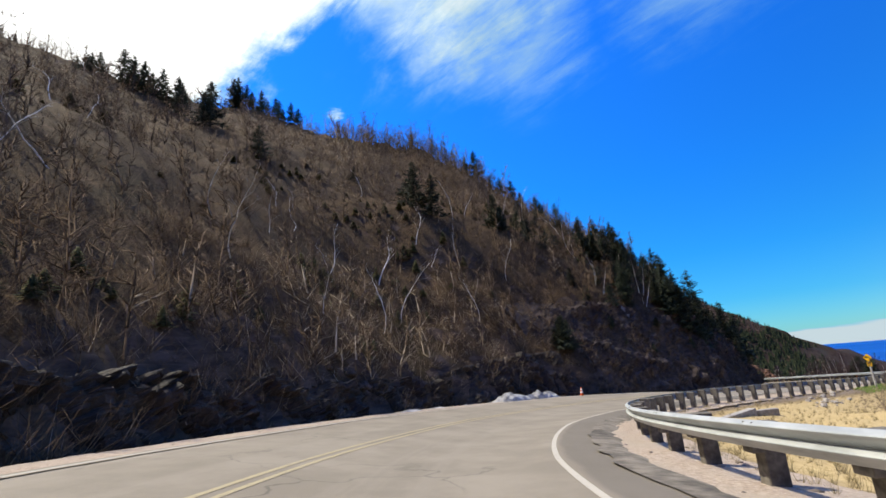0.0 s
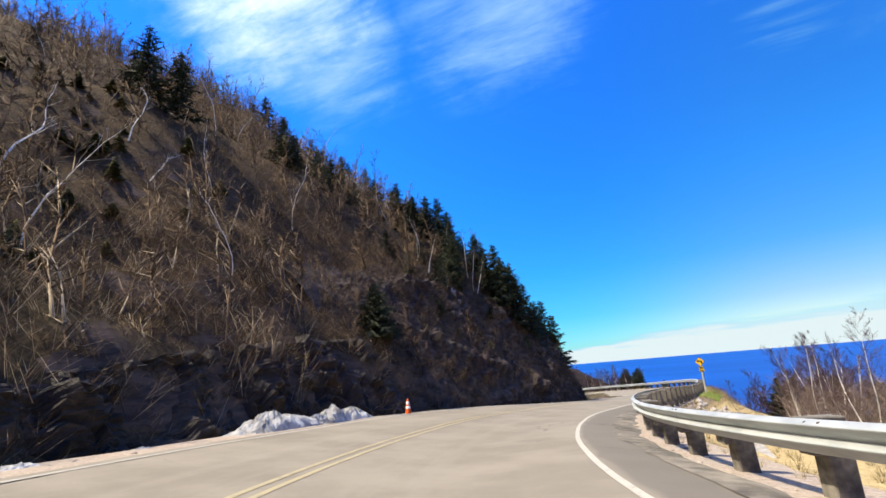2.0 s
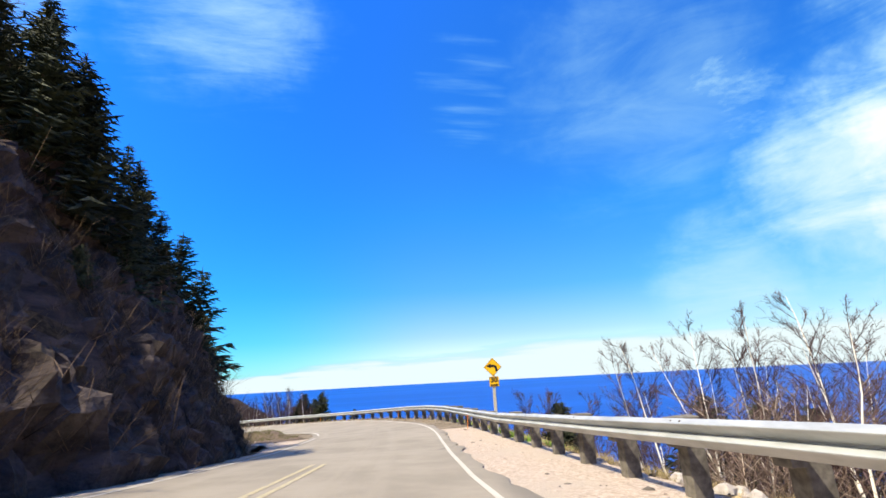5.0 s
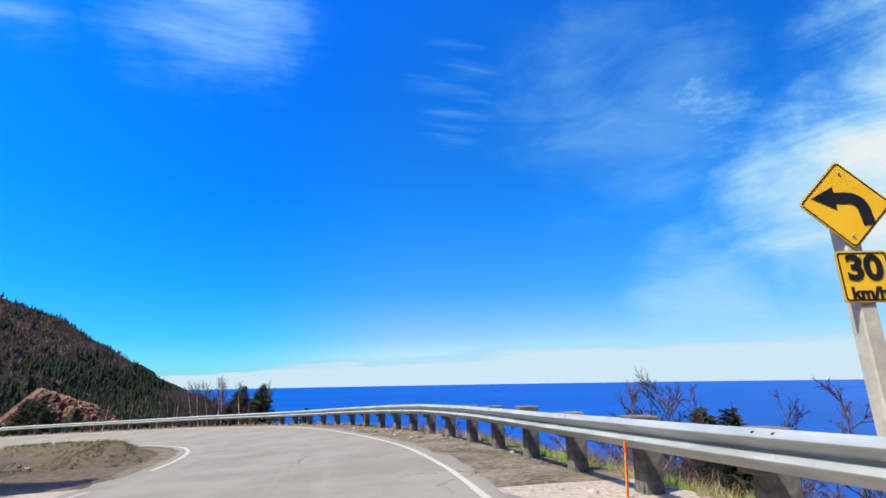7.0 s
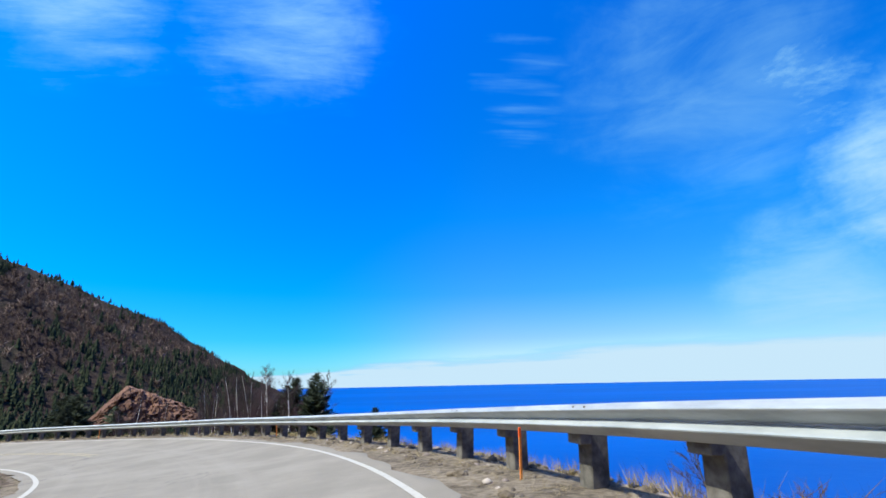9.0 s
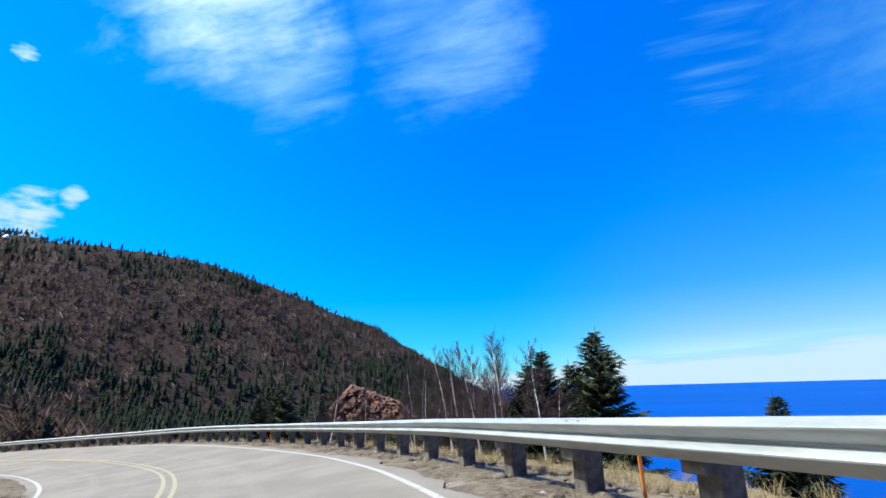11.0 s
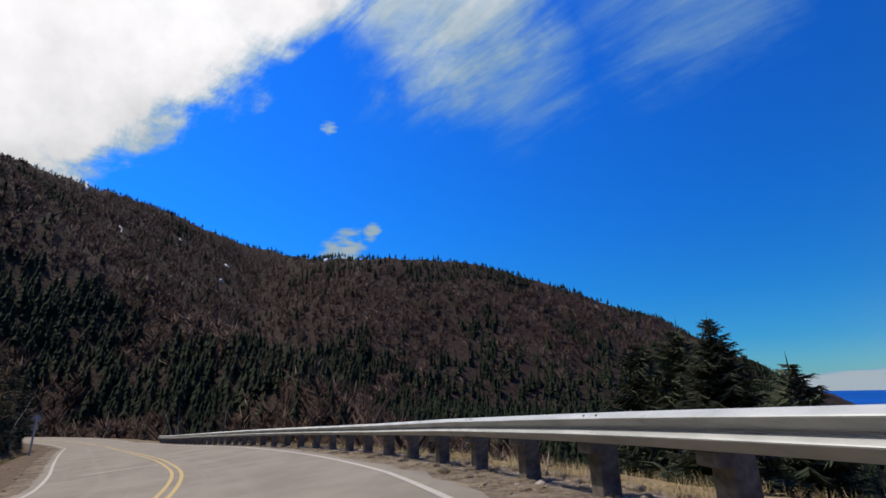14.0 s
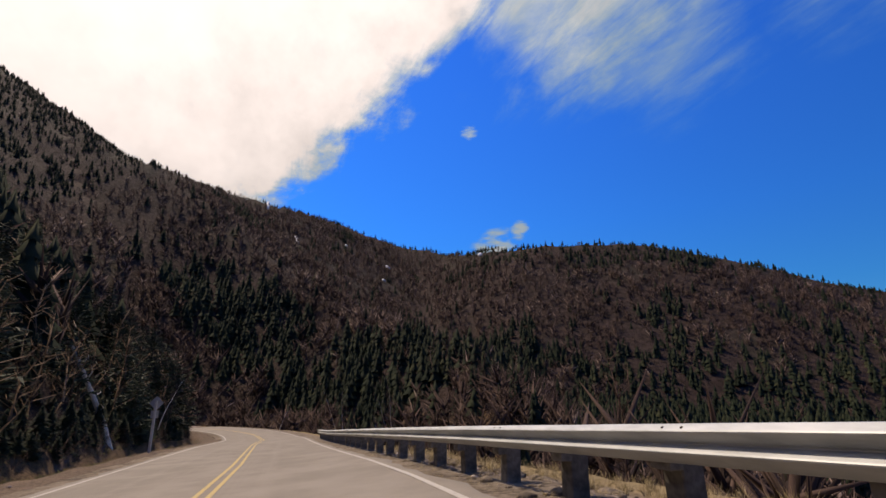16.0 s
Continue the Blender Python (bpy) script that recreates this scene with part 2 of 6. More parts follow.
def make_ground():
    m, g = material("hill_ground")
    geo = g.add("ShaderNodeNewGeometry")
    pos = geo.outputs["Position"]
    nz = g.add("ShaderNodeSeparateXYZ", {0: geo.outputs["True Normal"]}).outputs[2]
    grass = g.attribute("grass")
    dirt = g.attribute("dirt")
    fine = g.noise(pos, 7.0, 6.0, 0.7)
    mid = g.noise(pos, 0.9, 5.0, 0.6)
    big = g.noise(pos, 0.09, 4.0, 0.55)
    litter = g.mix(g.range(fine, 0.3, 0.7), (0.030, 0.019, 0.011, 1), (0.115, 0.074, 0.040, 1))
    litter = g.mix(g.math("MULTIPLY", g.range(mid, 0.5, 0.75), 0.5), litter, (0.17, 0.105, 0.07, 1))
    litter = g.mix(g.math("MULTIPLY", g.range(big, 0.55, 0.75), 0.4), litter, (0.045, 0.05, 0.026, 1))
    layers = g.noise(g.add("ShaderNodeMapping", {"Vector": pos, "Rotation": (0.35, 0.2, 0.4), "Scale": (0.5, 0.5, 2.6)}).outputs[0], 1.1, 7.0, 0.65, 2.1, 0.5)
    rock = g.mix(g.range(layers, 0.3, 0.7), (0.035, 0.027, 0.024, 1), (0.13, 0.092, 0.077, 1))
    rock = g.mix(g.math("MULTIPLY", g.range(mid, 0.55, 0.75), 0.5), rock, (0.12, 0.068, 0.055, 1))
    steep = g.math("SUBTRACT", 1.0, g.range(g.math("MULTIPLY_ADD", g.math("SUBTRACT", mid, 0.5), 0.25, nz), 0.44, 0.60))
    c = g.mix(steep, litter, rock)
    straw = g.mix(g.range(fine, 0.3, 0.7), (0.32, 0.235, 0.11, 1), (0.56, 0.43, 0.225, 1))
    straw = g.mix(g.math("MULTIPLY", g.range(mid, 0.5, 0.7), 0.6), straw, (0.36, 0.275, 0.14, 1))
    c = g.mix(grass, c, straw)
    earth = g.mix(g.range(fine, 0.3, 0.7), (0.16, 0.125, 0.10, 1), (0.34, 0.275, 0.225, 1))
    c = g.mix(dirt, c, earth)
    h = g.math("ADD", g.math("MULTIPLY", layers, 1.2), g.math("MULTIPLY", fine, 0.5))
    finish(g, c, 0.95, 0.0, h, 0.6, 0.10, 0.12)
    return m


def make_far_ground():
    m, g = material("far_forest_floor")
    pos = place(g)
    fine = g.noise(pos, 0.5, 6.0, 0.7)
    big = g.noise(pos, 0.02, 4.0, 0.6)
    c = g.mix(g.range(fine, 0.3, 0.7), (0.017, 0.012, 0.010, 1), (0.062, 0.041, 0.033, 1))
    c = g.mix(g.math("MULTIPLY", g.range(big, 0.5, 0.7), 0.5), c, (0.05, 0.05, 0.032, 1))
    finish(g, c, 0.95, 0.0, fine, 1.0, 1.0, 0.1)
    return m


def make_sea():
    m, g = material("sea_water")
    pos = place(g)
    swell = g.noise(pos, 0.05, 6.0, 0.65)
    patchy = g.noise(g.add("ShaderNodeMapping", {"Vector": pos, "Scale": (0.3, 1.0, 1.0)}).outputs[0], 0.0035, 4.0, 0.55)
    c = g.mix(g.range(patchy, 0.4, 0.65), (0.0, 0.046, 0.26, 1), (0.0, 0.064, 0.33, 1))
    finish(g, c, 0.42, 0.0, swell, 0.5, 0.6, 0.08)
    return m


def make_simple(name, dark, light, scale, rough=0.8, metal=0.0, bump=0.3, distance=0.01, spec=0.3, random_tone=0.0):
    m, g = material(name)
    pos = g.add("ShaderNodeTexCoord").outputs["Object"]
    n = g.noise(pos, scale, 6.0, 0.65)
    big = g.noise(pos, scale * 0.13, 3.0, 0.55)
    v = g.math("ADD", g.math("MULTIPLY", n, 0.6), g.math("MULTIPLY", big, 0.4))
    c = g.mix(g.range(v, 0.34, 0.66), (*dark, 1), (*light, 1))
    if random_tone:
        r = g.add("ShaderNodeObjectInfo").outputs["Random"]
        c = g.mix(1.0, c, g.ramp(r, [(0.0, (1 - random_tone,) * 3), (1.0, (1.0, 1.0, 1.0))]), "MULTIPLY")
    finish(g, c, rough, metal, n, bump, distance, spec)
    return m


def make_island(name, stops, rough=0.9, spec=0.15):
    """A tone of its own for each loose piece."""
    m, g = material(name)
    r = g.add("ShaderNodeNewGeometry").outputs["Random Per Island"]
    big = g.noise(place(g), 0.03, 3.0)
    v = g.math("MULTIPLY_ADD", g.math("SUBTRACT", big, 0.5), 0.9, r, clamp=True)
    finish(g, g.ramp(v, stops), rough, 0.0, spec=spec)
    return m


def make_birch():
    m, g = material("birch_bark")
    pos = g.add("ShaderNodeTexCoord").outputs["Object"]
    marks = g.noise(g.add("ShaderNodeMapping", {"Vector": pos, "Scale": (4.0, 4.0, 16.0)}).outputs[0], 1.6, 4.0, 0.6)
    c = g.mix(g.range(marks, 0.62, 0.68), (0.86, 0.83, 0.78, 1), (0.12, 0.10, 0.08, 1))
    finish(g, c, 0.75, 0.0, marks, 0.3, 0.01)
    return m


def make_steel():
    m, g = material("galvanised_steel")
    pos = place(g)
    spangle = g.noise(pos, 14.0, 4.0, 0.6)
    streak = g.noise(g.add("ShaderNodeMapping", {"Vector": pos, "Scale": (1.0, 1.0, 6.0)}).outputs[0], 1.3, 5.0, 0.6)
    c = g.mix(g.range(streak, 0.35, 0.7), (0.46, 0.48, 0.48, 1), (0.33, 0.35, 0.352, 1))
    c = g.mix(g.math("MULTIPLY", g.range(g.noise(pos, 2.2, 6.0, 0.7), 0.62, 0.75), 0.5), c, (0.24, 0.17, 0.12, 1))
    finish(g, c, 0.55, 0.4, spangle, 0.12, 0.004, 0.3)
    return m


EARTH = make_simple("rough_verge_earth", (0.080, 0.062, 0.045), (0.272, 0.220, 0.160), 8.0, 0.95, bump=1.0, distance=0.08, spec=0.1)
ASPHALT = make_asphalt()
WHITE_LINE = make_paint("white_road_paint", (0.42, 0.39, 0.335, 1), 0.9)
YELLOW_LINE = make_paint("faded_yellow_paint", (0.355, 0.300, 0.185, 1), 1.2)
WORN_LINE = make_paint("worn_white_road_paint", (0.36, 0.335, 0.29, 1), 1.0)
GRAVEL = make_gravel()
GROUND = make_ground()
FAR_GROUND = make_far_ground()
SEA = make_sea()
STEEL = make_steel()
BIRCH = make_birch()
TIMBER = make_simple("weathered_post_timber", (0.098, 0.088, 0.074), (0.255, 0.232, 0.199), 9.0, 0.9, bump=0.5, random_tone=0.3)
BARK = make_simple("grey_bark", (0.075, 0.058, 0.047), (0.19, 0.155, 0.125), 7.0, 0.95, bump=0.6, random_tone=0.35)
TWIG = make_simple("brown_twigs", (0.075, 0.052, 0.038), (0.185, 0.132, 0.098), 2.0, 0.95, bump=0.0, random_tone=0.45)
BIRCH_TWIG = make_simple("purple_brown_twigs", (0.062, 0.038, 0.042), (0.145, 0.094, 0.098), 2.0, 0.95, bump=0.0, random_tone=0.3)
PALE_WOOD = make_simple("bleached_dead_wood", (0.36, 0.33, 0.29), (0.62, 0.58, 0.52), 6.0, 0.9)
NEEDLE = make_simple("spruce_needles", (0.022, 0.032, 0.017), (0.071, 0.087, 0.045), 3.0, 0.8, bump=0.0, random_tone=0.5)
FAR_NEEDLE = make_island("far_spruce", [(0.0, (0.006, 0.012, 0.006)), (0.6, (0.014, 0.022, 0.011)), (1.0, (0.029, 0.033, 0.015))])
FAR_TWIG = make_island("far_bare_crowns", [(0.0, (0.020, 0.013, 0.011)), (0.5, (0.058, 0.037, 0.030)), (0.9, (0.096, 0.063, 0.051)), (1.0, (0.20, 0.15, 0.128))])
HILL_TWIG = make_island("hillside_brush", [(0.0, (0.034, 0.022, 0.014)), (0.5, (0.104, 0.068, 0.042)), (0.9, (0.178, 0.122, 0.080)), (1.0, (0.38, 0.31, 0.23))])
PALE_BRUSH = make_island("pale_brush", [(0.0, (0.06, 0.042, 0.036)), (0.5, (0.135, 0.098, 0.085)), (0.9, (0.22, 0.165, 0.145)), (1.0, (0.42, 0.36, 0.32))])
DRY_GRASS = make_island("dry_grass_blades", [(0.0, (0.085, 0.072, 0.034)), (0.3, (0.153, 0.115, 0.055)), (0.75, (0.289, 0.221, 0.119)), (1.0, (0.425, 0.348, 0.212))])
SCRUB = make_island("evergreen_scrub", [(0.0, (0.040, 0.046, 0.018)), (0.6, (0.085, 0.085, 0.032)), (1.0, (0.14, 0.125, 0.050))])
GREEN_GRASS = make_island("green_grass_blades", [(0.0, (0.05, 0.10, 0.015)), (0.6, (0.10, 0.20, 0.03)), (1.0, (0.22, 0.27, 0.06))])
STONE = make_island("roadside_stones", [(0.0, (0.10, 0.085, 0.075)), (0.5, (0.27, 0.215, 0.185)), (1.0, (0.42, 0.36, 0.31))])
RED_ROCK = make_simple("red_brown_rock", (0.042, 0.022, 0.017), (0.215, 0.112, 0.072), 0.9, 0.95, bump=0.9, distance=0.4)
SNOW = make_simple("dirty_snow", (0.162, 0.155, 0.146), (0.493, 0.493, 0.489), 2.4, 0.7, bump=0.7, distance=0.05)
SIGN_YELLOW = make_simple("yellow_sign_face", (0.80, 0.44, 0.015), (0.86, 0.50, 0.03), 3.0, 0.45, bump=0.0)
SIGN_BLACK = make_simple("black_sign_print", (0.008, 0.01, 0.014), (0.014, 0.016, 0.02), 5.0, 0.5, bump=0.0)
SIGN_BACK = make_simple("sign_back_metal", (0.34, 0.34, 0.34), (0.46, 0.46, 0.46), 4.0, 0.5, 0.4)
SIGN_POST = make_simple("pale_wooden_sign_post", (0.40, 0.37, 0.32), (0.60, 0.56, 0.50), 7.0, 0.85)
CONE_ORANGE = make_simple("cone_plastic", (0.80, 0.10, 0.015), (0.88, 0.15, 0.03), 4.0, 0.5)
CONE_WHITE = make_simple("cone_band", (0.75, 0.73, 0.70), (0.85, 0.84, 0.82), 6.0, 0.5)
STAKE_ORANGE = make_simple("orange_stake_paint", (0.70, 0.19, 0.03), (0.85, 0.32, 0.08), 12.0, 0.8)
CONCRETE = make_simple("weathered_concrete", (0.24, 0.22, 0.195), (0.44, 0.41, 0.37), 5.0, 0.9, bump=0.5)
WATERFALL = make_simple("white_ice_streak", (0.62, 0.62, 0.62), (0.85, 0.85, 0.85), 1.0, 0.6)

BOLT_RUST = make_simple("rusted_bolt", (0.03, 0.024, 0.02), (0.10, 0.07, 0.055), 20.0, 0.9)
PALE_ROCK = make_simple("pale_quartz_rock", (0.25, 0.22, 0.195), (0.50, 0.46, 0.41), 3.0, 0.9, bump=0.8, distance=0.05)


def make_cliff(name, tone):
    m, g = material(name)
    pos = place(g)
    tilted = g.add("ShaderNodeMapping", {"Vector": pos, "Rotation": (0.5, 0.35, 0.4), "Scale": (1.0, 1.0, 2.2)}).outputs[0]
    fine = g.noise(pos, 5.0, 7.0, 0.7)
    beds = g.noise(tilted, 0.8, 6.0, 0.65, 2.1, 0.6)
    big = g.noise(pos, 0.25, 4.0, 0.55)

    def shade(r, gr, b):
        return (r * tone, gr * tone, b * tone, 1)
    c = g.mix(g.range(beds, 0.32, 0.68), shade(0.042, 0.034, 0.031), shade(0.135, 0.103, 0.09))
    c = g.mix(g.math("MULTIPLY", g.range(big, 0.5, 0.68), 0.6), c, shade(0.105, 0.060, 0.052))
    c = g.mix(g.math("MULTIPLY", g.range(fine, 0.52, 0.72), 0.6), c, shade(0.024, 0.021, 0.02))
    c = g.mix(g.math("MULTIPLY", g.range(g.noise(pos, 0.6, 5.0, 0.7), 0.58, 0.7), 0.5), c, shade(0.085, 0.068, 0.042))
    finish(g, c, 0.9 if tone > 0.8 else 0.55, 0.0, g.math("ADD", fine, g.math("MULTIPLY", beds, 1.5)), 0.8, 0.09, 0.2)
    return m


CLIFF_ROCK = make_cliff("dark_cliff_rock", 0.85)
# wet rock, with the shade along the hill's foot put into its darker tone
WET_SHADED_ROCK = make_cliff("wet_shaded_rock", 0.45)
KERB_ASPHALT = make_simple("dark_broken_asphalt", (0.06, 0.053, 0.045), (0.25, 0.22, 0.18), 2.6, 0.95, bump=0.9, distance=0.03)
FRESH_YELLOW = make_paint("yellow_road_paint", (0.47, 0.345, 0.135, 1), 0.9)

# ======== shared builders ========
def smooth(x, a, b):
    k = np.clip((x - a) / (b - a), 0.0, 1.0)
    return k * k * (3 - 2 * k)


def mesh_of(name, verts, faces, mat, shade=False):
    me = bpy.data.meshes.new(name)
    me.from_pydata([tuple(map(float, v)) for v in verts], [], faces)
    if mat is not None:
        me.materials.append(mat)
    if shade:
        me.polygons.foreach_set("use_smooth", [True] * len(me.polygons))
    me.update()
    return me


def part(name, data, mat, parent, label=""):
    """Links a mesh, or a bmesh, as one object under a thing or a part."""
    if isinstance(data, bmesh.types.BMesh):
        me = bpy.data.meshes.new(name)
        data.to_mesh(me)
        data.free()
        me.materials.append(mat)
        data = me
    ob = new(name, data)
    ob.parent = parent
    return tagged(ob, label=label)


class Shape:
    """Collects tubes and faces into one mesh."""

    def __init__(self):
        self.v, self.f = [], []

    def tube(self, pts, radii, sides, cap=True):
        pts = [Vector(p) for p in pts]
        base = len(self.v)
        for i, p in enumerate(pts):
            way = (pts[min(i + 1, len(pts) - 1)] - pts[max(i - 1, 0)]).normalized()
            side = way.cross(Vector((0.31, 0.95, 0.07))).normalized()
            other = way.cross(side)
            if radii[i] < 1e-4 and i == len(pts) - 1:
                self.v.append(tuple(p))
                continue
            for k in range(sides):
                a = 2 * math.pi * k / sides
                self.v.append(tuple(p + radii[i] * (math.cos(a) * side + math.sin(a) * other)))
        point = radii[-1] < 1e-4
        for i in range(len(pts) - 1):
            a, b = base + i * sides, base + (i + 1) * sides
            for k in range(sides):
                n = (k + 1) % sides
                if point and i == len(pts) - 2:
                    self.f.append((a + k, a + n, b))
                else:
                    self.f.append((a + k, a + n, b + n, b + k))
        if cap and not point:
            self.f.append(tuple(base + (len(pts) - 1) * sides + k for k in range(sides)))

    def spike(self, a, b, r):
        """A three-sided thorn from a to b."""
        a, b = Vector(a), Vector(b)
        way = (b - a).normalized()
        side = way.cross(Vector((0.31, 0.95, 0.07))).normalized() * r
        other = way.cross(side)
        n = len(self.v)
        self.v += [tuple(a + side), tuple(a - 0.5 * side + 0.87 * other), tuple(a - 0.5 * side - 0.87 * other), tuple(b)]
        self.f += [(n, n + 1, n + 3), (n + 1, n + 2, n + 3), (n + 2, n, n + 3)]

    def mesh(self, name, mat, shade=False):
        return mesh_of(name, self.v, self.f, mat, shade)


def bevelled_box(w, d, h, bevel=0.01, lift=None):
    bm = bmesh.new()
    bmesh.ops.create_cube(bm, size=1.0)
    bmesh.ops.scale(bm, vec=(w, d, h), verts=bm.verts)
    bmesh.ops.translate(bm, vec=(0, 0, h / 2 if lift is None else lift), verts=bm.verts)
    if bevel:
        bmesh.ops.bevel(bm, geom=list(bm.edges), offset=bevel, segments=1, affect="EDGES")
    return bm


# ======== the line of the road ========
def spline(knots, t):
    """Smooth curve through rows of (t, values...)."""
    k = np.array(knots, float)
    ts, ys = k[:, 0], k[:, 1:]
    m = np.gradient(ys, ts, axis=0)
    t = np.atleast_1d(np.asarray(t, float))
    i = np.clip(np.searchsorted(ts, t, side="right") - 1, 0, len(ts) - 2)
    h = (ts[i + 1] - ts[i])[:, None]
    s = ((t - ts[i])[:, None]) / h
    out = (2 * s**3 - 3 * s**2 + 1) * ys[i] + (s**3 - 2 * s**2 + s) * h * m[i] + (-2 * s**3 + 3 * s**2) * ys[i + 1] + (s**3 - s**2) * h * m[i + 1]
    return out


def lane_line():
    """The driven line, with the road carried on behind and ahead: stations in the drive's seconds, and places."""
    rows = [(r[0], r[1], r[2], r[3] - EYE) for r in DRIVE]
    heading, (x, y, z) = radians(56.5), (0.0, 0.0, -EYE)
    before = []
    for n in range(1, 11):
        heading += radians(6.0)
        x, y, z = x + 4.55 * math.sin(heading), y - 4.55 * math.cos(heading), z + 0.27
        before.append((-0.5 * n, x, y, z))
    heading, (x, y, z) = radians(80.0), rows[-1][1:]
    after = []
    for n in range(1, 27):
        heading += radians(2.0 if n < 3 else (0.0 if n < 12 else 2.2))
        x, y, z = x - 4.8 * math.sin(heading), y + 4.8 * math.cos(heading), z - (0.28 if n < 14 else 0.12)
        after.append((16 + 0.5 * n, x, y, z))
    return before[::-1] + rows + after


STATION = np.arange(-5.0, 29.0, 0.1)
LINE = spline(lane_line(), STATION)
_step = np.gradient(LINE, axis=0)
TANGENT = _step[:, :2] / np.linalg.norm(_step[:, :2], axis=1)[:, None]
RIGHT = np.stack([TANGENT[:, 1], -TANGENT[:, 0]], 1)


def knots(*rows):
    k = np.array(rows, float)
    return lambda t: np.interp(t, k[:, 0], k[:, 1])


def even(step, *values):
    """Values at even steps of the station, from 0 on; held before and after."""
    v = np.array(values, float)
    return lambda t: np.interp(t, np.arange(len(v)) * step, v)


CENTRE = even(1.0, -2.90, -2.72, -2.48, -2.33, -2.35, -2.38, -2.10, -1.90, -1.93, -2.04, -2.11, -2.12, -2.10, -2.08, -2.26, -2.21, -1.91, -1.55, -1.64, -1.91, -2.16)
EDGE = even(0.5, 1.74, 1.63, 1.52, 1.59, 1.68, 1.88, 1.97, 1.98, 1.91, 1.69, 1.49, 1.25, 1.10, 1.09, 1.22, 1.38, 1.46, 1.42, 1.24, 1.22, 1.39, 1.52, 1.55, 1.54, 1.64, 1.62, 1.46, 1.47, 1.58, 1.69, 1.83, 1.83, 1.83, 1.97, 2.13, 2.15, 2.04, 1.94, 1.89, 1.86, 1.84)
LEFT = even(1.0, -5.94, -5.96, -5.89, -5.70, -5.46, -5.16, -4.67, -4.40, -4.32, -4.30, -4.29, -4.53, -4.91, -5.23, -5.49, -5.63, -5.63, -5.59, -5.75, -5.84, -5.84)
# cross slope of the oncoming lane and of the driven lane
BANK = even(1.0, -0.105, -0.101, -0.097, -0.091, -0.082, -0.061, -0.025, 0.008, 0.032, 0.049, 0.062, 0.072, 0.079, 0.082, 0.081, 0.077, 0.069, 0.058, 0.039, 0.019, -0.001)
BANK_RIGHT = even(1.0, -0.009, 0.019, 0.035, 0.029, 0.005, -0.022, -0.025, 0.000, 0.037, 0.071, 0.097, 0.113, 0.119, 0.118, 0.117, 0.116, 0.107, 0.095, 0.073, 0.049, 0.027)
RAIL = even(0.5, 3.92, 3.92, 3.91, 3.90, 3.89, 3.89, 3.88, 3.88, 3.86, 3.84, 3.80, 3.73, 3.65, 3.56, 3.47, 3.39, 3.33, 3.29, 3.26, 3.22, 3.18, 3.14, 3.11, 3.09, 3.10, 3.13, 3.18, 3.25, 3.32, 3.37, 3.40, 3.40, 3.38, 3.35, 3.32, 3.29, 3.25, 3.22, 3.19, 3.16, 3.13)
RAIL_TOP = even(0.5, 0.756, 0.737, 0.717, 0.699, 0.698, 0.715, 0.737, 0.775, 0.827, 0.885, 0.924, 0.930, 0.904, 0.861, 0.821, 0.804, 0.825, 0.879, 0.918, 0.893, 0.838, 0.784, 0.753, 0.764, 0.794, 0.792, 0.786, 0.808, 0.840, 0.870, 0.868, 0.832, 0.811, 0.809, 0.815, 0.815, 0.809, 0.799, 0.787, 0.774, 0.760)
FOOT = knots((-5, 8.6), (0, 8.8), (1.5, 9.3), (3.0, 9.1), (3.6, 8.4), (4.2, 7.1), (5, 6.4), (5.9, 5.9), (6.6, 5.4), (7.3, 6.2), (7.9, 7.6), (8.5, 9.2), (9.2, 10.6), (10, 11.6), (11, 12.6), (13, 12.0), (15, 11.0), (18, 10.0), (29, 9.0))
CLIFF = knots((-5, 2.4), (0, 3.0), (1.6, 3.4), (2.4, 2.6), (3.2, 3.5), (3.9, 6.0), (4.8, 8.0), (6.8, 8.0), (7.8, 7.0), (9.0, 5.0), (9.8, 2.0), (14, 0.8), (18, 0.5), (29, 0.5))


def camber(t, lat):
    """Rise of the road's surface over the driven line."""
    verge = np.interp(t, [4.0, 7.0], [-0.11, 0.0]) * np.clip(lat - 2.2, 0, 2.8)
    return np.where(lat > 0, BANK_RIGHT(t) * np.minimum(lat, 2.2) + verge, BANK(t) * np.maximum(lat, -6))


def at(t, lat, lift=0.0):
    """Places on the road's own (banked) surface."""
    t = np.atleast_1d(np.asarray(t, float))
    lat = np.broadcast_to(np.asarray(lat, float), t.shape)
    p = np.stack([np.interp(t, STATION, LINE[:, k]) for k in range(3)], 1)
    r = np.stack([np.interp(t, STATION, RIGHT[:, k]) for k in range(2)], 1)
    p[:, :2] += r * lat[:, None]
    p[:, 2] += camber(t, lat) + lift
    return p


def nearest(x, y):
    """Station and offset to the right of the driven line, for places in the plan."""
    q = np.stack([x, y], 1)
    t, lat = np.empty(len(q)), np.empty(len(q))
    for a in range(0, len(q), 4000):
        b = q[a:a + 4000]
        d = ((b[:, None] - LINE[None, :, :2]) ** 2).sum(-1)
        j = d.argmin(1)
        t[a:a + 4000] = STATION[j]
        side = ((b - LINE[j, :2]) * RIGHT[j]).sum(1)
        lat[a:a + 4000] = np.sign(side) * np.sqrt(d[np.arange(len(b)), j])
    return t, lat


def rough(x, y, scale, seed=0.0):
    return np.array([noise.fractal(Vector((a * scale + seed, b * scale, seed * 0.7)), 1.0, 2.0, 4) for a, b in zip(x, y)])


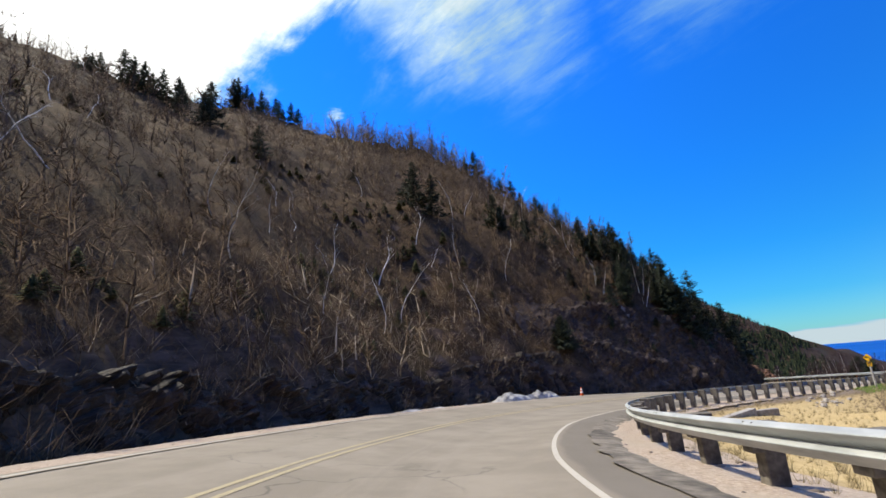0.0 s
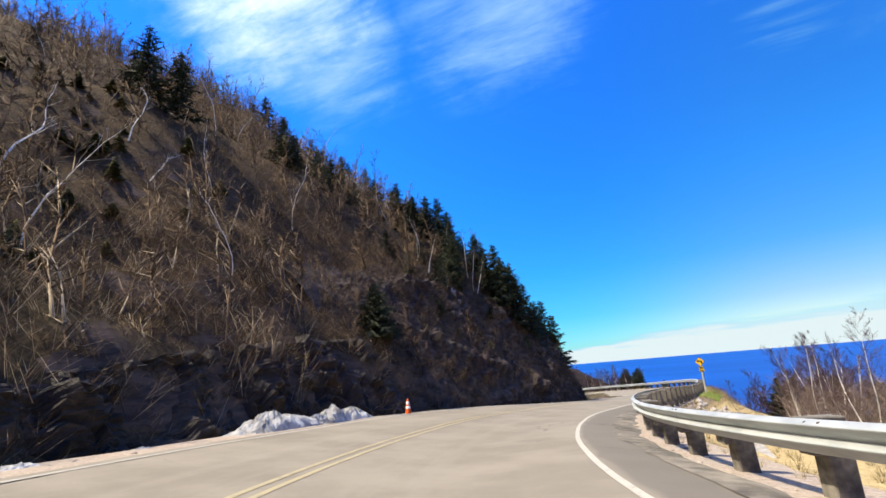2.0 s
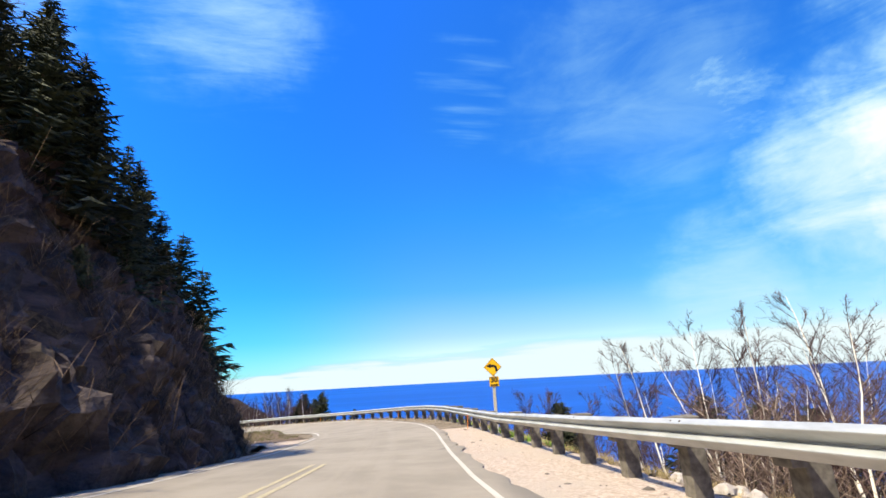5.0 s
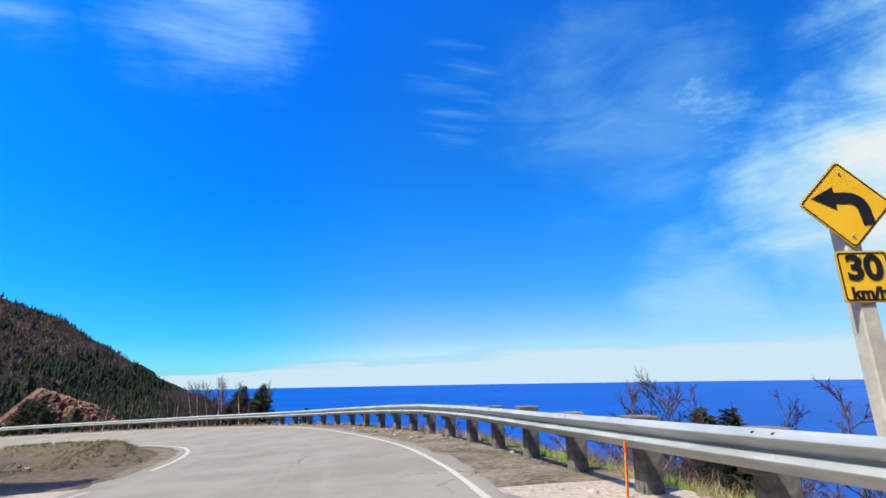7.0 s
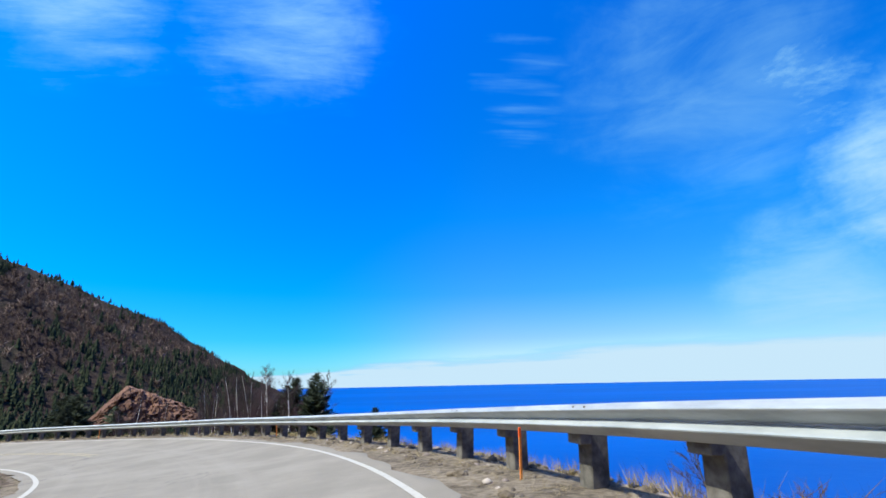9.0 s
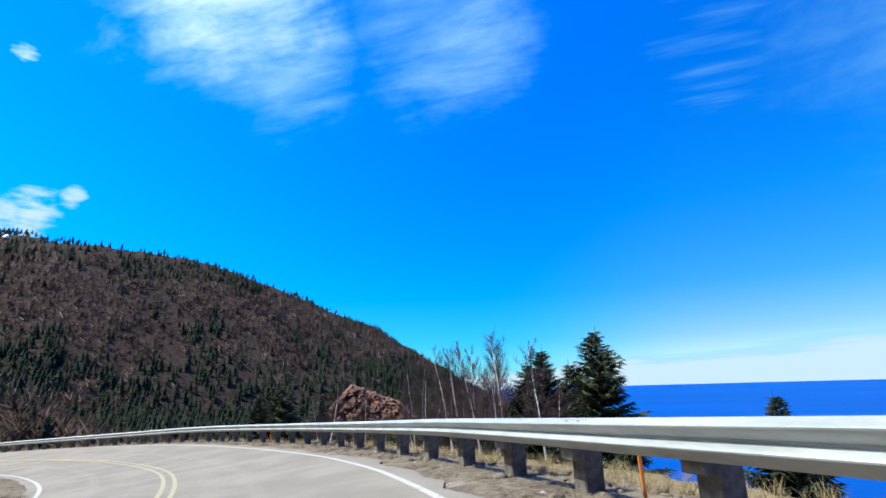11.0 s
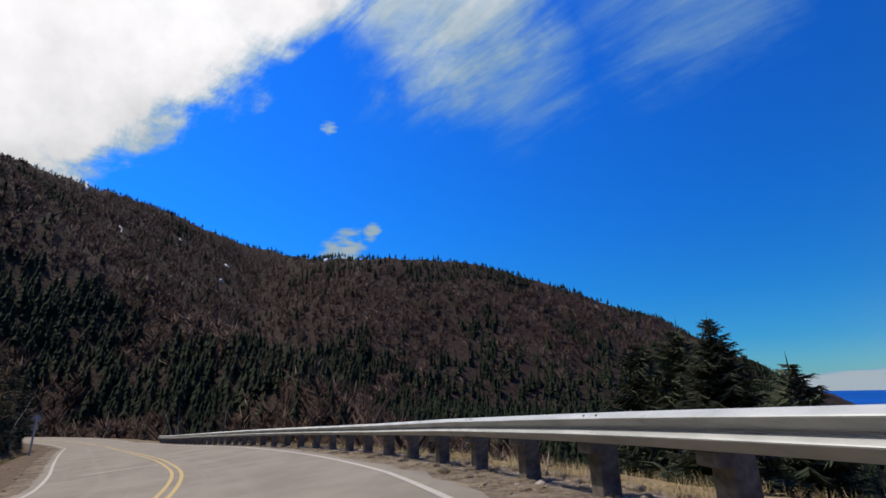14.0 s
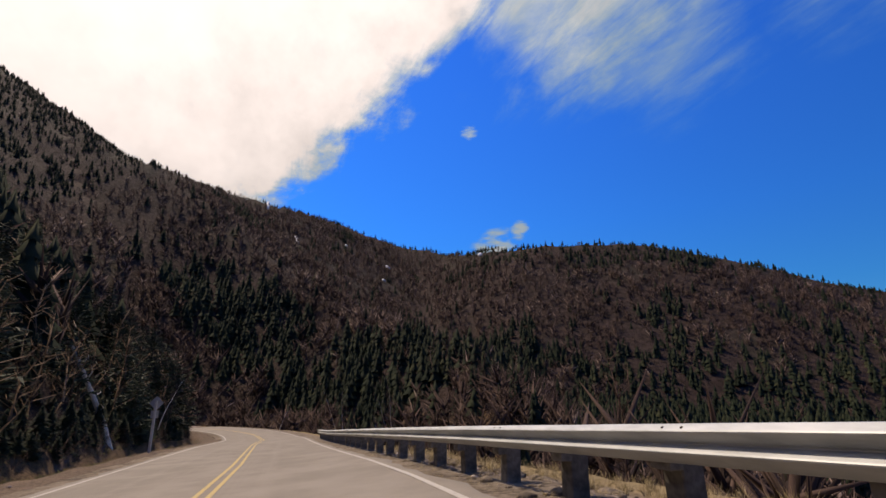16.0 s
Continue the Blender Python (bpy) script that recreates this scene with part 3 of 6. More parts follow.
SEA_LEVEL = -52.0
RIDGE = np.array([(-60, -120, 60), (-150, -20, 78), (-221, 50, 84), (-310, 46, 108), (-480, 99, 156), (-558, 185, 174), (-556, 273, 150), (-497, 315, 128),
                  (-350, 316, 96), (-311, 389, 94), (-272, 480, 70), (-238, 528, 52), (-197, 545, 16), (-168, 562, -25), (-134, 590, -85)], float)


def ridge_parts(x, y):
    """For each stretch of the crest: distance from it, its height there, and whether the place lies on its valley side."""
    out = []
    for a, b in zip(RIDGE[:-1], RIDGE[1:]):
        d = b[:2] - a[:2]
        k = np.clip(((x - a[0]) * d[0] + (y - a[1]) * d[1]) / (d @ d), 0, 1)
        px, py = a[0] + k * d[0], a[1] + k * d[1]
        out.append((np.hypot(x - px, y - py), a[2] + k * (b[2] - a[2]), (x - px) * d[1] - (y - py) * d[0] > 0))
    return out


def valley_side(x, y):
    """How far inside the ridge a place lies; negative behind it."""
    parts = ridge_parts(x, y)
    least = np.min([away for away, _, _ in parts], 0)
    inside = np.any([side & (away < least + 1e-6) for away, _, side in parts], 0)
    return np.where(inside, least, -least)


def mountain(x, y):
    """The long forested ridge round the head of the valley."""
    inside = valley_side(x, y) > 0
    best = np.max([z - np.where(inside | side, 0.66, 0.45) * away for away, z, side in ridge_parts(x, y)], 0)
    # the higher top behind the bank
    return np.maximum(best, 231 - 0.70 * np.hypot(x + 455, y + 75))


def land(x, y, detail=True):
    """Height of the ground, with the shares of dry grass and bare earth on it."""
    t, lat = nearest(x, y)
    road = np.interp(t, STATION, LINE[:, 2])
    foot, edge = FOOT(t), RAIL(t) + 0.5
    near_z = road + camber(t, lat) - 0.07
    # the hill on the left
    d = -lat - foot
    face = CLIFF(t) / 1.75
    up = 1.75 * np.clip(d, 0, face) + (0.95 + 0.09 * smooth(t, 1.0, 3.0)) * np.clip(np.minimum(d, 16) - face, 0, None) + 0.89 * np.clip(d - 16, 0, 20) + np.interp(t, [8.5, 10.5], [0.72, 0.89]) * np.clip(d - 36, 0, None) + 0.36 * smooth(t, 17, 19.5) * np.clip(d - 14, 0, 26)
    up = up - 0.55 * smooth(t, 14.0, 15.5) * np.clip(d, 0, 6)
    up = np.where(d > 0, 420 * (1 - np.exp(-up / 420)), 0)
    ditch = -0.35 * smooth(-lat, foot - 1.6, foot - 0.8) * (1 - smooth(d, 0.0, 0.6))
    # the slope to the sea on the right
    e = np.clip(lat - edge, 0, None)
    gentle = np.interp(t, [-5, 0, 4.0, 5.2, 6.4, 7.1, 10.0, 11.2, 14, 29], [9, 10, 9, 6.5, 4.5, 1.2, 0.9, 3.0, 3.5, 3.0])
    tilt = np.interp(t, [-5, 4.5, 7, 10.5, 11.5, 29], [0.13, 0.16, 0.35, 0.35, 0.12, 0.12])
    steep = np.interp(t, [-5, 5, 7, 10.5, 12, 29], [0.55, 0.6, 1.0, 1.0, 0.62, 0.6])
    down = tilt * np.minimum(e, gentle) + steep * np.clip(e - gentle, 0, None)
    hump = 0.55 * smooth(-lat, 5.4, 6.6) * (1 - smooth(-lat, 7.0, 8.6)) * smooth(t, 9.2, 9.9) * (1 - smooth(t, 12.6, 13.4))
    z = near_z + up + ditch - down + np.where(d < 0, hump, 0)
    floor = np.maximum(-22 - 0.33 * (x + 110), -75)
    floor = np.where(x < -110, -22 - 0.06 * (x + 110), floor)
    # the bay: the valley floor sinks under the sea east of a line to the north
    floor = floor - 0.5 * np.clip(x + 59 + 0.176 * (y - 105), 0, None) * smooth(y, 132, 165)
    right = lat > edge
    z = np.where(right & (t > 9), np.maximum(z, floor), z)
    z = np.where(right, np.maximum(z, -75), z)
    m = mountain(x, y)
    far = smooth(np.abs(lat), 22, 60)
    # the ridge never rises steeper than a wooded slope can out of the road's own bed
    m = np.minimum(m, road + 0.85 * np.clip(np.abs(lat) - np.where(lat > 0, 16, 10), 0, None) - np.where(lat > 0, 8, 0))
    z = np.where((lat > 16) | (lat < -12), np.maximum(z, m), z)
    if detail:
        n1, n2 = rough(x, y, 0.045), rough(x, y, 0.35, 7.3)
        keep = smooth(d, 0.2, 6) + smooth(e, 2.5, 12)
        craggy = np.array([noise.ridged_multi_fractal(Vector((a * 0.3, b * 0.3, 2.0)), 1.0, 2.1, 4, 1.0, 2.0) for a, b in zip(x, y)])
        on_face = smooth(d, 0.0, 1.2) * (1 - smooth(d, face + 0.5, face + 3.0)) * (lat < 0)
        z = z + on_face * (craggy - 1.0) * 0.9
        z = z + keep * n1 * 2.6 + n2 * (0.32 * smooth(d, 0.0, 1.5) + 0.10 * smooth(e, 0.8, 3) + 0.5 * far)
    grass = np.interp(t, [8, 9.5], [1.0, 0.45]) * smooth(e, 0.3, 1.2) * (1 - smooth(e, gentle * 1.0 + 2.5, gentle + 7)) * (lat > 0)
    dirt = np.where(lat < 0, (1 - smooth(d, -1.3, -0.5)) * (1 - 0.75 * smooth(t, 8.0, 8.6)), 1 - smooth(e, 0.0, 0.9))
    return z, grass, dirt


def axis(dense_a, dense_b, step, stops):
    """Grid lines: close together in the middle, ever wider outside."""
    mid = list(np.arange(dense_a, dense_b + 1e-6, step))
    lo, hi, g = [], [], step
    p = dense_a
    while p > stops[0]:
        g *= 1.13
        p -= g
        lo.append(p)
    p, g = dense_b, step
    while p < stops[1]:
        g *= 1.13
        p += g
        hi.append(p)
    return np.array(lo[::-1] + mid + hi)


def limit_steps(v, largest):
    out = [v[0]]
    for a, b in zip(v[:-1], v[1:]):
        n = max(1, int(math.ceil((b - a) / largest))) if abs(a) < 800 else 1
        out += [a + (b - a) * k / n for k in range(1, n + 1)]
    return np.array(out)


def build_ground():
    xs = limit_steps(axis(-78.0, 6.0, 0.6, (-4600, 4600)), 14.0)
    ys = limit_steps(axis(-12.0, 134.0, 0.6, (-4600, 4600)), 14.0)
    X, Y = np.meshgrid(xs, ys)
    z, grass, dirt = land(X.ravel(), Y.ravel())
    z = np.where(np.hypot(X.ravel(), Y.ravel()) > 900, np.minimum(z, -70), z)
    z = np.where((X.ravel() < -900) & (Y.ravel() < 150), 40, z)
    nx, ny = len(xs), len(ys)
    verts = np.stack([X.ravel(), Y.ravel(), z], 1)
    i, j = np.meshgrid(np.arange(nx - 1), np.arange(ny - 1))
    a = (j * nx + i).ravel()
    faces = np.stack([a, a + 1, a + nx + 1, a + nx], 1)
    me = mesh_of("ground", verts, faces.tolist(), GROUND, True)
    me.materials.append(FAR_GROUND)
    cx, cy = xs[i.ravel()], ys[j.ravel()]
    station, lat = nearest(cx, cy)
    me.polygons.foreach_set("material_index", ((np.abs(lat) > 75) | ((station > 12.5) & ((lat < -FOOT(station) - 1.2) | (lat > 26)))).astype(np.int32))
    for key, values in (("grass", grass), ("dirt", dirt)):
        layer = me.attributes.new(key, "FLOAT", "POINT")
        layer.data.foreach_set("value", values.astype(np.float32))
    return tagged(new("ground", me), "steep brown leaf-littered hillside with dark rock cuttings", "ground", kind="structure")


def ribbon(name, ts, lats, lift, mat, keys=()):
    """A strip along the road; lats: offsets of its long edges, as functions of the station."""
    rows = [at(ts, f(ts), lift(f, ts) if callable(lift) else lift) for f in lats]
    n, k = len(ts), len(rows)
    verts = np.stack(rows, 1).reshape(-1, 3)
    faces = [(a * k + b, a * k + b + 1, (a + 1) * k + b + 1, (a + 1) * k + b) for a in range(n - 1) for b in range(k - 1)]
    me = mesh_of(name, verts, faces, mat, True)
    layer = me.attributes.new("lateral", "FLOAT", "POINT")
    layer.data.foreach_set("value", np.stack([f(ts) for f in lats], 1).ravel().astype(np.float32))
    return new(name, me)


def wander(seed, amount, scale=0.9):
    return lambda t: amount * np.array([noise.fractal(Vector((v * 9 * scale, seed, 0)), 1.0, 2.0, 4) for v in np.atleast_1d(t)])


def build_road():
    ts = np.arange(-4.8, 28.0, 0.06)
    wl, wr_, wg = wander(3.1, 0.22), wander(8.4, 0.28), wander(5.5, 0.45)
    left = lambda t: LEFT(t) - 0.35 + wl(t)
    right = lambda t: EDGE(t) + np.interp(t, [0, 4, 4.9, 5.3, 5.6, 7, 10, 29], [1.1, 1.35, 1.4, 0.85, 0.55, 0.35, 0.35, 0.3]) + wr_(t) * 0.8
    spans = [left] + [(lambda t, k=k: left(t) + (right(t) - left(t)) * k / 8) for k in range(1, 8)] + [right]
    spans.insert(-1, lambda t: EDGE(t) + 0.12)
    spans[-3] = lambda t: EDGE(t) - 0.25
    surface = ribbon("road", ts, spans, 0.0, ASPHALT)
    layer = surface.data.attributes.new("outside", "FLOAT", "POINT")
    layer.data.foreach_set("value", np.stack([(f(ts) - EDGE(ts)) * np.interp(ts, [5.0, 6.0], [1.0, 0.3]) for f in spans], 1).ravel().astype(np.float32))
    tagged(surface, "sun-bleached grey two-lane asphalt with fine cracks", "road", kind="structure")

    strip = [lambda t: left(t) + 0.3, lambda t: left(t) - 0.6, lambda t: -FOOT(t) * 0.5 + left(t) * 0.5 + wg(t) * 0.5, lambda t: -FOOT(t) + 0.9 + wg(t)]
    tagged(ribbon("earth_shoulder", ts[ts > 8.2], [lambda t: left(t) + 0.3, lambda t: left(t) - 0.7 + wg(t) * 0.5], -0.034, EARTH), "dark brown earth and leaf litter beside the asphalt", "shoulder", kind="structure")
    tagged(ribbon("gravel_shoulder", ts[ts < 8.3], strip, -0.03, GRAVEL),
           "pale gravel shoulder along the foot of the cutting", "shoulder", kind="structure")
    verge = [lambda t: right(t) - 0.3, lambda t: right(t) * 0.5 + RAIL(t) * 0.5, lambda t: RAIL(t) + np.interp(t, [4.0, 5.5], [0.9, 0.35]) + wg(t) * 0.5]
    tagged(ribbon("gravel_verge", ts[ts < 7.8], verge, -0.035, GRAVEL), "pinkish gravel verge under the guard rail", "shoulder", kind="structure")
    tagged(ribbon("earth_verge", ts[ts > 7.7], verge, -0.038, EARTH), "rough grey-brown earth verge under the guard rail", "shoulder", kind="structure")

    early = ts[ts < 5.0]
    wide = lambda t: np.interp(t, [0, 4, 4.9], [0.80, 1.0, 1.0])
    wk, wj = wander(12.7, 0.20, 3.4), wander(31.2, 0.24, 5.0)
    berm = [lambda t: EDGE(t) + wide(t) - 0.02 + wk(t), lambda t: EDGE(t) + wide(t) + 0.20 + wk(t) * 0.6, lambda t: EDGE(t) + wide(t) + 0.42 + wj(t) * 0.4, lambda t: EDGE(t) + wide(t) + 0.62 + wj(t)]
    heights = dict(zip(berm, (0.004, 0.012, 0.010, -0.045)))
    tagged(ribbon("asphalt_kerb", early, berm, lambda f, t: heights[f], KERB_ASPHALT), "low dark broken asphalt kerb beside the gravel", "kerb", kind="structure")

    def line(name, f, wide, a, b, mat, label):
        s = np.arange(a, b, 0.06)
        tagged(ribbon(name, s, [lambda t: f(t) - wide / 2, lambda t: f(t) + wide / 2], 0.006, mat), label, "road marking", kind="structure")
    line("edge_line", EDGE, 0.10, -4.8, 27, WHITE_LINE, "white painted edge line, slightly worn")
    line("edge_line", LEFT, 0.12, -4.8, 8.2, WORN_LINE, "thin white edge line beside the hill")
    line("edge_line", LEFT, 0.12, 8.6, 27, WHITE_LINE, "thin white edge line beside the hill")
    across = np.linspace(-4.5, -1.95, 12)
    rows = [at(np.full(12, 16.62 + 0.03 * w), across, 0.007) for w in (-0.4, 0.4)]
    strip_me = mesh_of("lane_line", np.concatenate(rows), [(n, n + 1, n + 13, n + 12) for n in range(11)], WHITE_LINE)
    tagged(new("lane_line", strip_me), "thin white painted line across the oncoming lane", "road marking", kind="structure")
    for side in (-0.13, 0.13):
        line("centre_line", lambda t: CENTRE(t) + side, 0.10, -4.8, 6.4, YELLOW_LINE, "faded double yellow centre line")
        line("centre_line", lambda t: CENTRE(t) + side, 0.10, 12.2, 14.4, YELLOW_LINE, "faded double yellow centre line")
        line("centre_line", lambda t: CENTRE(t) + side, 0.10, 14.38, 27, FRESH_YELLOW, "faded double yellow centre line")


def build_sea():
    shape = Shape()
    shape.v = [(0, 0, SEA_LEVEL)] + [(4800 * math.cos(a), 4800 * math.sin(a), SEA_LEVEL) for a in np.linspace(0, 2 * math.pi, 97)[:-1]]
    shape.f = [(0, 1 + k, 1 + (k + 1) % 96) for k in range(96)]
    tagged(new("water", shape.mesh("water", SEA)), "deep blue calm open sea to the horizon", "sea", kind="structure")


build_ground()
build_road()
build_sea()

# ======== guard rail ========
def beam_mesh(a, b):
    """One length of W-section beam between two stations: the folded section swept along the rail line."""
    # section: (out towards the road, up from the beam's middle)
    section = [(0.0, 0.168), (0.012, 0.164), (0.082, 0.116), (0.091, 0.105), (0.088, 0.093), (0.014, 0.016), (0.0, 0.006),
               (0.0, -0.006), (0.014, -0.014), (0.082, -0.058), (0.091, -0.068), (0.088, -0.080), (0.012, -0.164), (0.0, -0.168)]
    back = [(o - 0.005, u * 0.985) for o, u in section[::-1]]
    ring = section + back
    ts = np.linspace(a, b, 6)
    verts, k = [], len(ring)
    for t in ts:
        dent = 0.006 * noise.fractal(Vector((t * 31.0, 2.0, 0.0)), 1.0, 2.0, 3)
        for o, u in ring:
            verts.append(at(t, RAIL(t) - 0.29 - o - dent, RAIL_TOP(t) + 0.955 * (u - 0.168) + 0.6 * dent)[0])
    faces = [(i * k + j, i * k + (j + 1) % k, (i + 1) * k + (j + 1) % k, (i + 1) * k + j) for i in range(len(ts) - 1) for j in range(k)]
    faces += [tuple(range(k))[::-1], tuple((len(ts) - 1) * k + j for j in range(k))]
    return mesh_of("beam", verts, faces, STEEL)


def stations_every(a, b, metres):
    t = np.linspace(a, b, 4000)
    p = at(t, RAIL(t))
    run = np.r_[0, np.cumsum(np.linalg.norm(np.diff(p[:, :2], axis=0), axis=1))]
    return np.interp(np.arange(0, run[-1], metres), run, t)


def build_rail():
    rail = tagged(new("guard_rail"), "galvanised steel guard rail on weathered timber posts", "guard rail")
    panel = stations_every(-3.0, 21.2, 3.81)
    for n, (a, b) in enumerate(zip(panel[:-1], panel[1:])):
        beam = part("beam", beam_mesh(a, b + 0.012), STEEL, rail, "dented galvanised W-section beam" if n == 0 else "")
        if -1 < a < 21:
            for up in (0.135, -0.045):
                for along in (-0.012, 0.012):
                    p = Vector(at(a + along, RAIL(a) - 0.29 - 0.055, RAIL_TOP(a) - 0.168 + up)[0])
                    bm = bmesh.new()
                    bmesh.ops.create_cone(bm, cap_ends=True, segments=8, radius1=0.014, radius2=0.010, depth=0.02)
                    way = Vector((*-np.array([np.interp(a, STATION, RIGHT[:, k]) for k in range(2)]), 0.0))
                    bmesh.ops.transform(bm, matrix=Matrix.Translation(p) @ way.to_track_quat("Z", "Y").to_matrix().to_4x4(), verts=bm.verts)
                    part("bolt", bm, BOLT_RUST, beam)
    def to_mesh(bm, name, mat):
        me = bpy.data.meshes.new(name)
        bm.to_mesh(me)
        bm.free()
        me.materials.append(mat)
        return me
    post_me = to_mesh(bevelled_box(0.25, 0.25, 1.55, 0.014, 0.0), "post", TIMBER)
    block_me = to_mesh(bevelled_box(0.25, 0.165, 0.36, 0.01, 0.0), "block", TIMBER)
    rng = random.Random(4)
    for t in stations_every(-3.0 + 0.04, 21.2, 1.905):
        p = at(t, RAIL(t), RAIL_TOP(t))[0]
        r = [np.interp(t, STATION, RIGHT[:, k]) for k in range(2)]
        turn = math.degrees(math.atan2(r[1], r[0]))
        post = part("post", post_me, TIMBER, rail)
        post.matrix_basis = pose(p[0], p[1], p[2] - (0.80 if t < 8.5 else 0.85) + 0.035 * smooth(t, 7.3, 7.7) * (1 - smooth(t, 8.5, 8.9)) + rng.choice((0.0, 0.0, 0.01, 0.02, 0.055)), rng.uniform(-2, 2), rng.uniform(-1.5, 1.5), turn + rng.uniform(-3, 3) - 90)
        block = part("block", block_me, TIMBER, post)
        block.matrix_basis = pose(0, -0.178, 0.59)


# ======== signs and roadside furniture ========
def plate(outline, thick, bevel=0.0):
    """A flat plate in the x-z plane, facing -y."""
    bm = bmesh.new()
    vs = [bm.verts.new((x, 0, z)) for x, z in outline]
    f = bm.faces.new(vs)
    out = bmesh.ops.extrude_face_region(bm, geom=[f])
    bmesh.ops.translate(bm, vec=(0, thick, 0), verts=[v for v in out["geom"] if isinstance(v, bmesh.types.BMVert)])
    bmesh.ops.recalc_face_normals(bm, faces=bm.faces)
    return bm


def rounded(points, radius, steps=4):
    """An outline with its corners rounded off."""
    out, n = [], len(points)
    for i in range(n):
        p, a, b = Vector(points[i]), Vector(points[i - 1]), Vector(points[(i + 1) % n])
        u, w = (a - p).normalized(), (b - p).normalized()
        half = math.acos(max(-1, min(1, u.dot(w)))) / 2
        cut = radius / math.tan(half)
        s, e = p + u * cut, p + w * cut
        for k in range(steps + 1):
            f = k / steps
            q = (1 - f) ** 2 * s + 2 * f * (1 - f) * p + f * f * e
            out.append((q.x, q.y))
    return out


def diamond(r):
    return [(0, -r), (r, 0), (0, r), (-r, 0)]


def frame_strip(outer, inner, y, thick):
    """A closed band between two outlines of as many points."""
    bm = bmesh.new()
    n = len(outer)
    a = [bm.verts.new((x, y, z)) for x, z in outer]
    b = [bm.verts.new((x, y, z)) for x, z in inner]
    for i in range(n):
        bm.faces.new((a[i], a[(i + 1) % n], b[(i + 1) % n], b[i]))
    out = bmesh.ops.extrude_face_region(bm, geom=list(bm.faces))
    bmesh.ops.translate(bm, vec=(0, thick, 0), verts=[v for v in out["geom"] if isinstance(v, bmesh.types.BMVert)])
    bmesh.ops.recalc_face_normals(bm, faces=bm.faces)
    return bm


def lettering(text, size, spot, parent, label, wide=1.0):
    cu = bpy.data.curves.new("lettering", "FONT")
    cu.body, cu.size, cu.align_x, cu.align_y, cu.extrude, cu.offset = text, size, "CENTER", "CENTER", 0.0015, 0.008 * size / 0.2
    ob = new("source", cu)
    me = bpy.data.meshes.new_from_object(ob.evaluated_get(bpy.context.evaluated_depsgraph_get()))
    bpy.data.objects.remove(ob)
    me.materials.clear()
    me.materials.append(SIGN_BLACK)
    out = part("lettering", me, SIGN_BLACK, parent, label)
    out.matrix_basis = pose(*spot, 90) @ Matrix.Diagonal((wide, 1, 1, 1))
    return out


def curve_arrow():
    """The arrow that comes up and bends to the left."""
    w, pts = 0.05, []
    path = [(0.155, -0.17), (0.145, -0.10)] + [(0.02 + 0.12 * math.cos(a), -0.06 + 0.12 * math.sin(a)) for a in np.linspace(0.05, math.pi / 2, 9)] + [(-0.08, 0.06)]
    left, right = [], []
    for i, p in enumerate(path):
        a, b = path[max(i - 1, 0)], path[min(i + 1, len(path) - 1)]
        d = Vector((b[0] - a[0], b[1] - a[1])).normalized()
        left.append((p[0] - d.y * w, p[1] + d.x * w))
        right.append((p[0] + d.y * w, p[1] - d.x * w))
    bm = bmesh.new()
    L = [bm.verts.new((x, 0, z)) for x, z in left]
    R = [bm.verts.new((x, 0, z)) for x, z in right]
    for i in range(len(L) - 1):
        bm.faces.new((L[i], L[i + 1], R[i + 1], R[i]))
    head = [bm.verts.new(v) for v in ((-0.08, 0, 0.16), (-0.27, 0, 0.06), (-0.08, 0, -0.04))]
    bm.faces.new(head)
    out = bmesh.ops.extrude_face_region(bm, geom=list(bm.faces))
    bmesh.ops.translate(bm, vec=(0, 0.002, 0), verts=[v for v in out["geom"] if isinstance(v, bmesh.types.BMVert)])
    bmesh.ops.recalc_face_normals(bm, faces=bm.faces)
    return bm


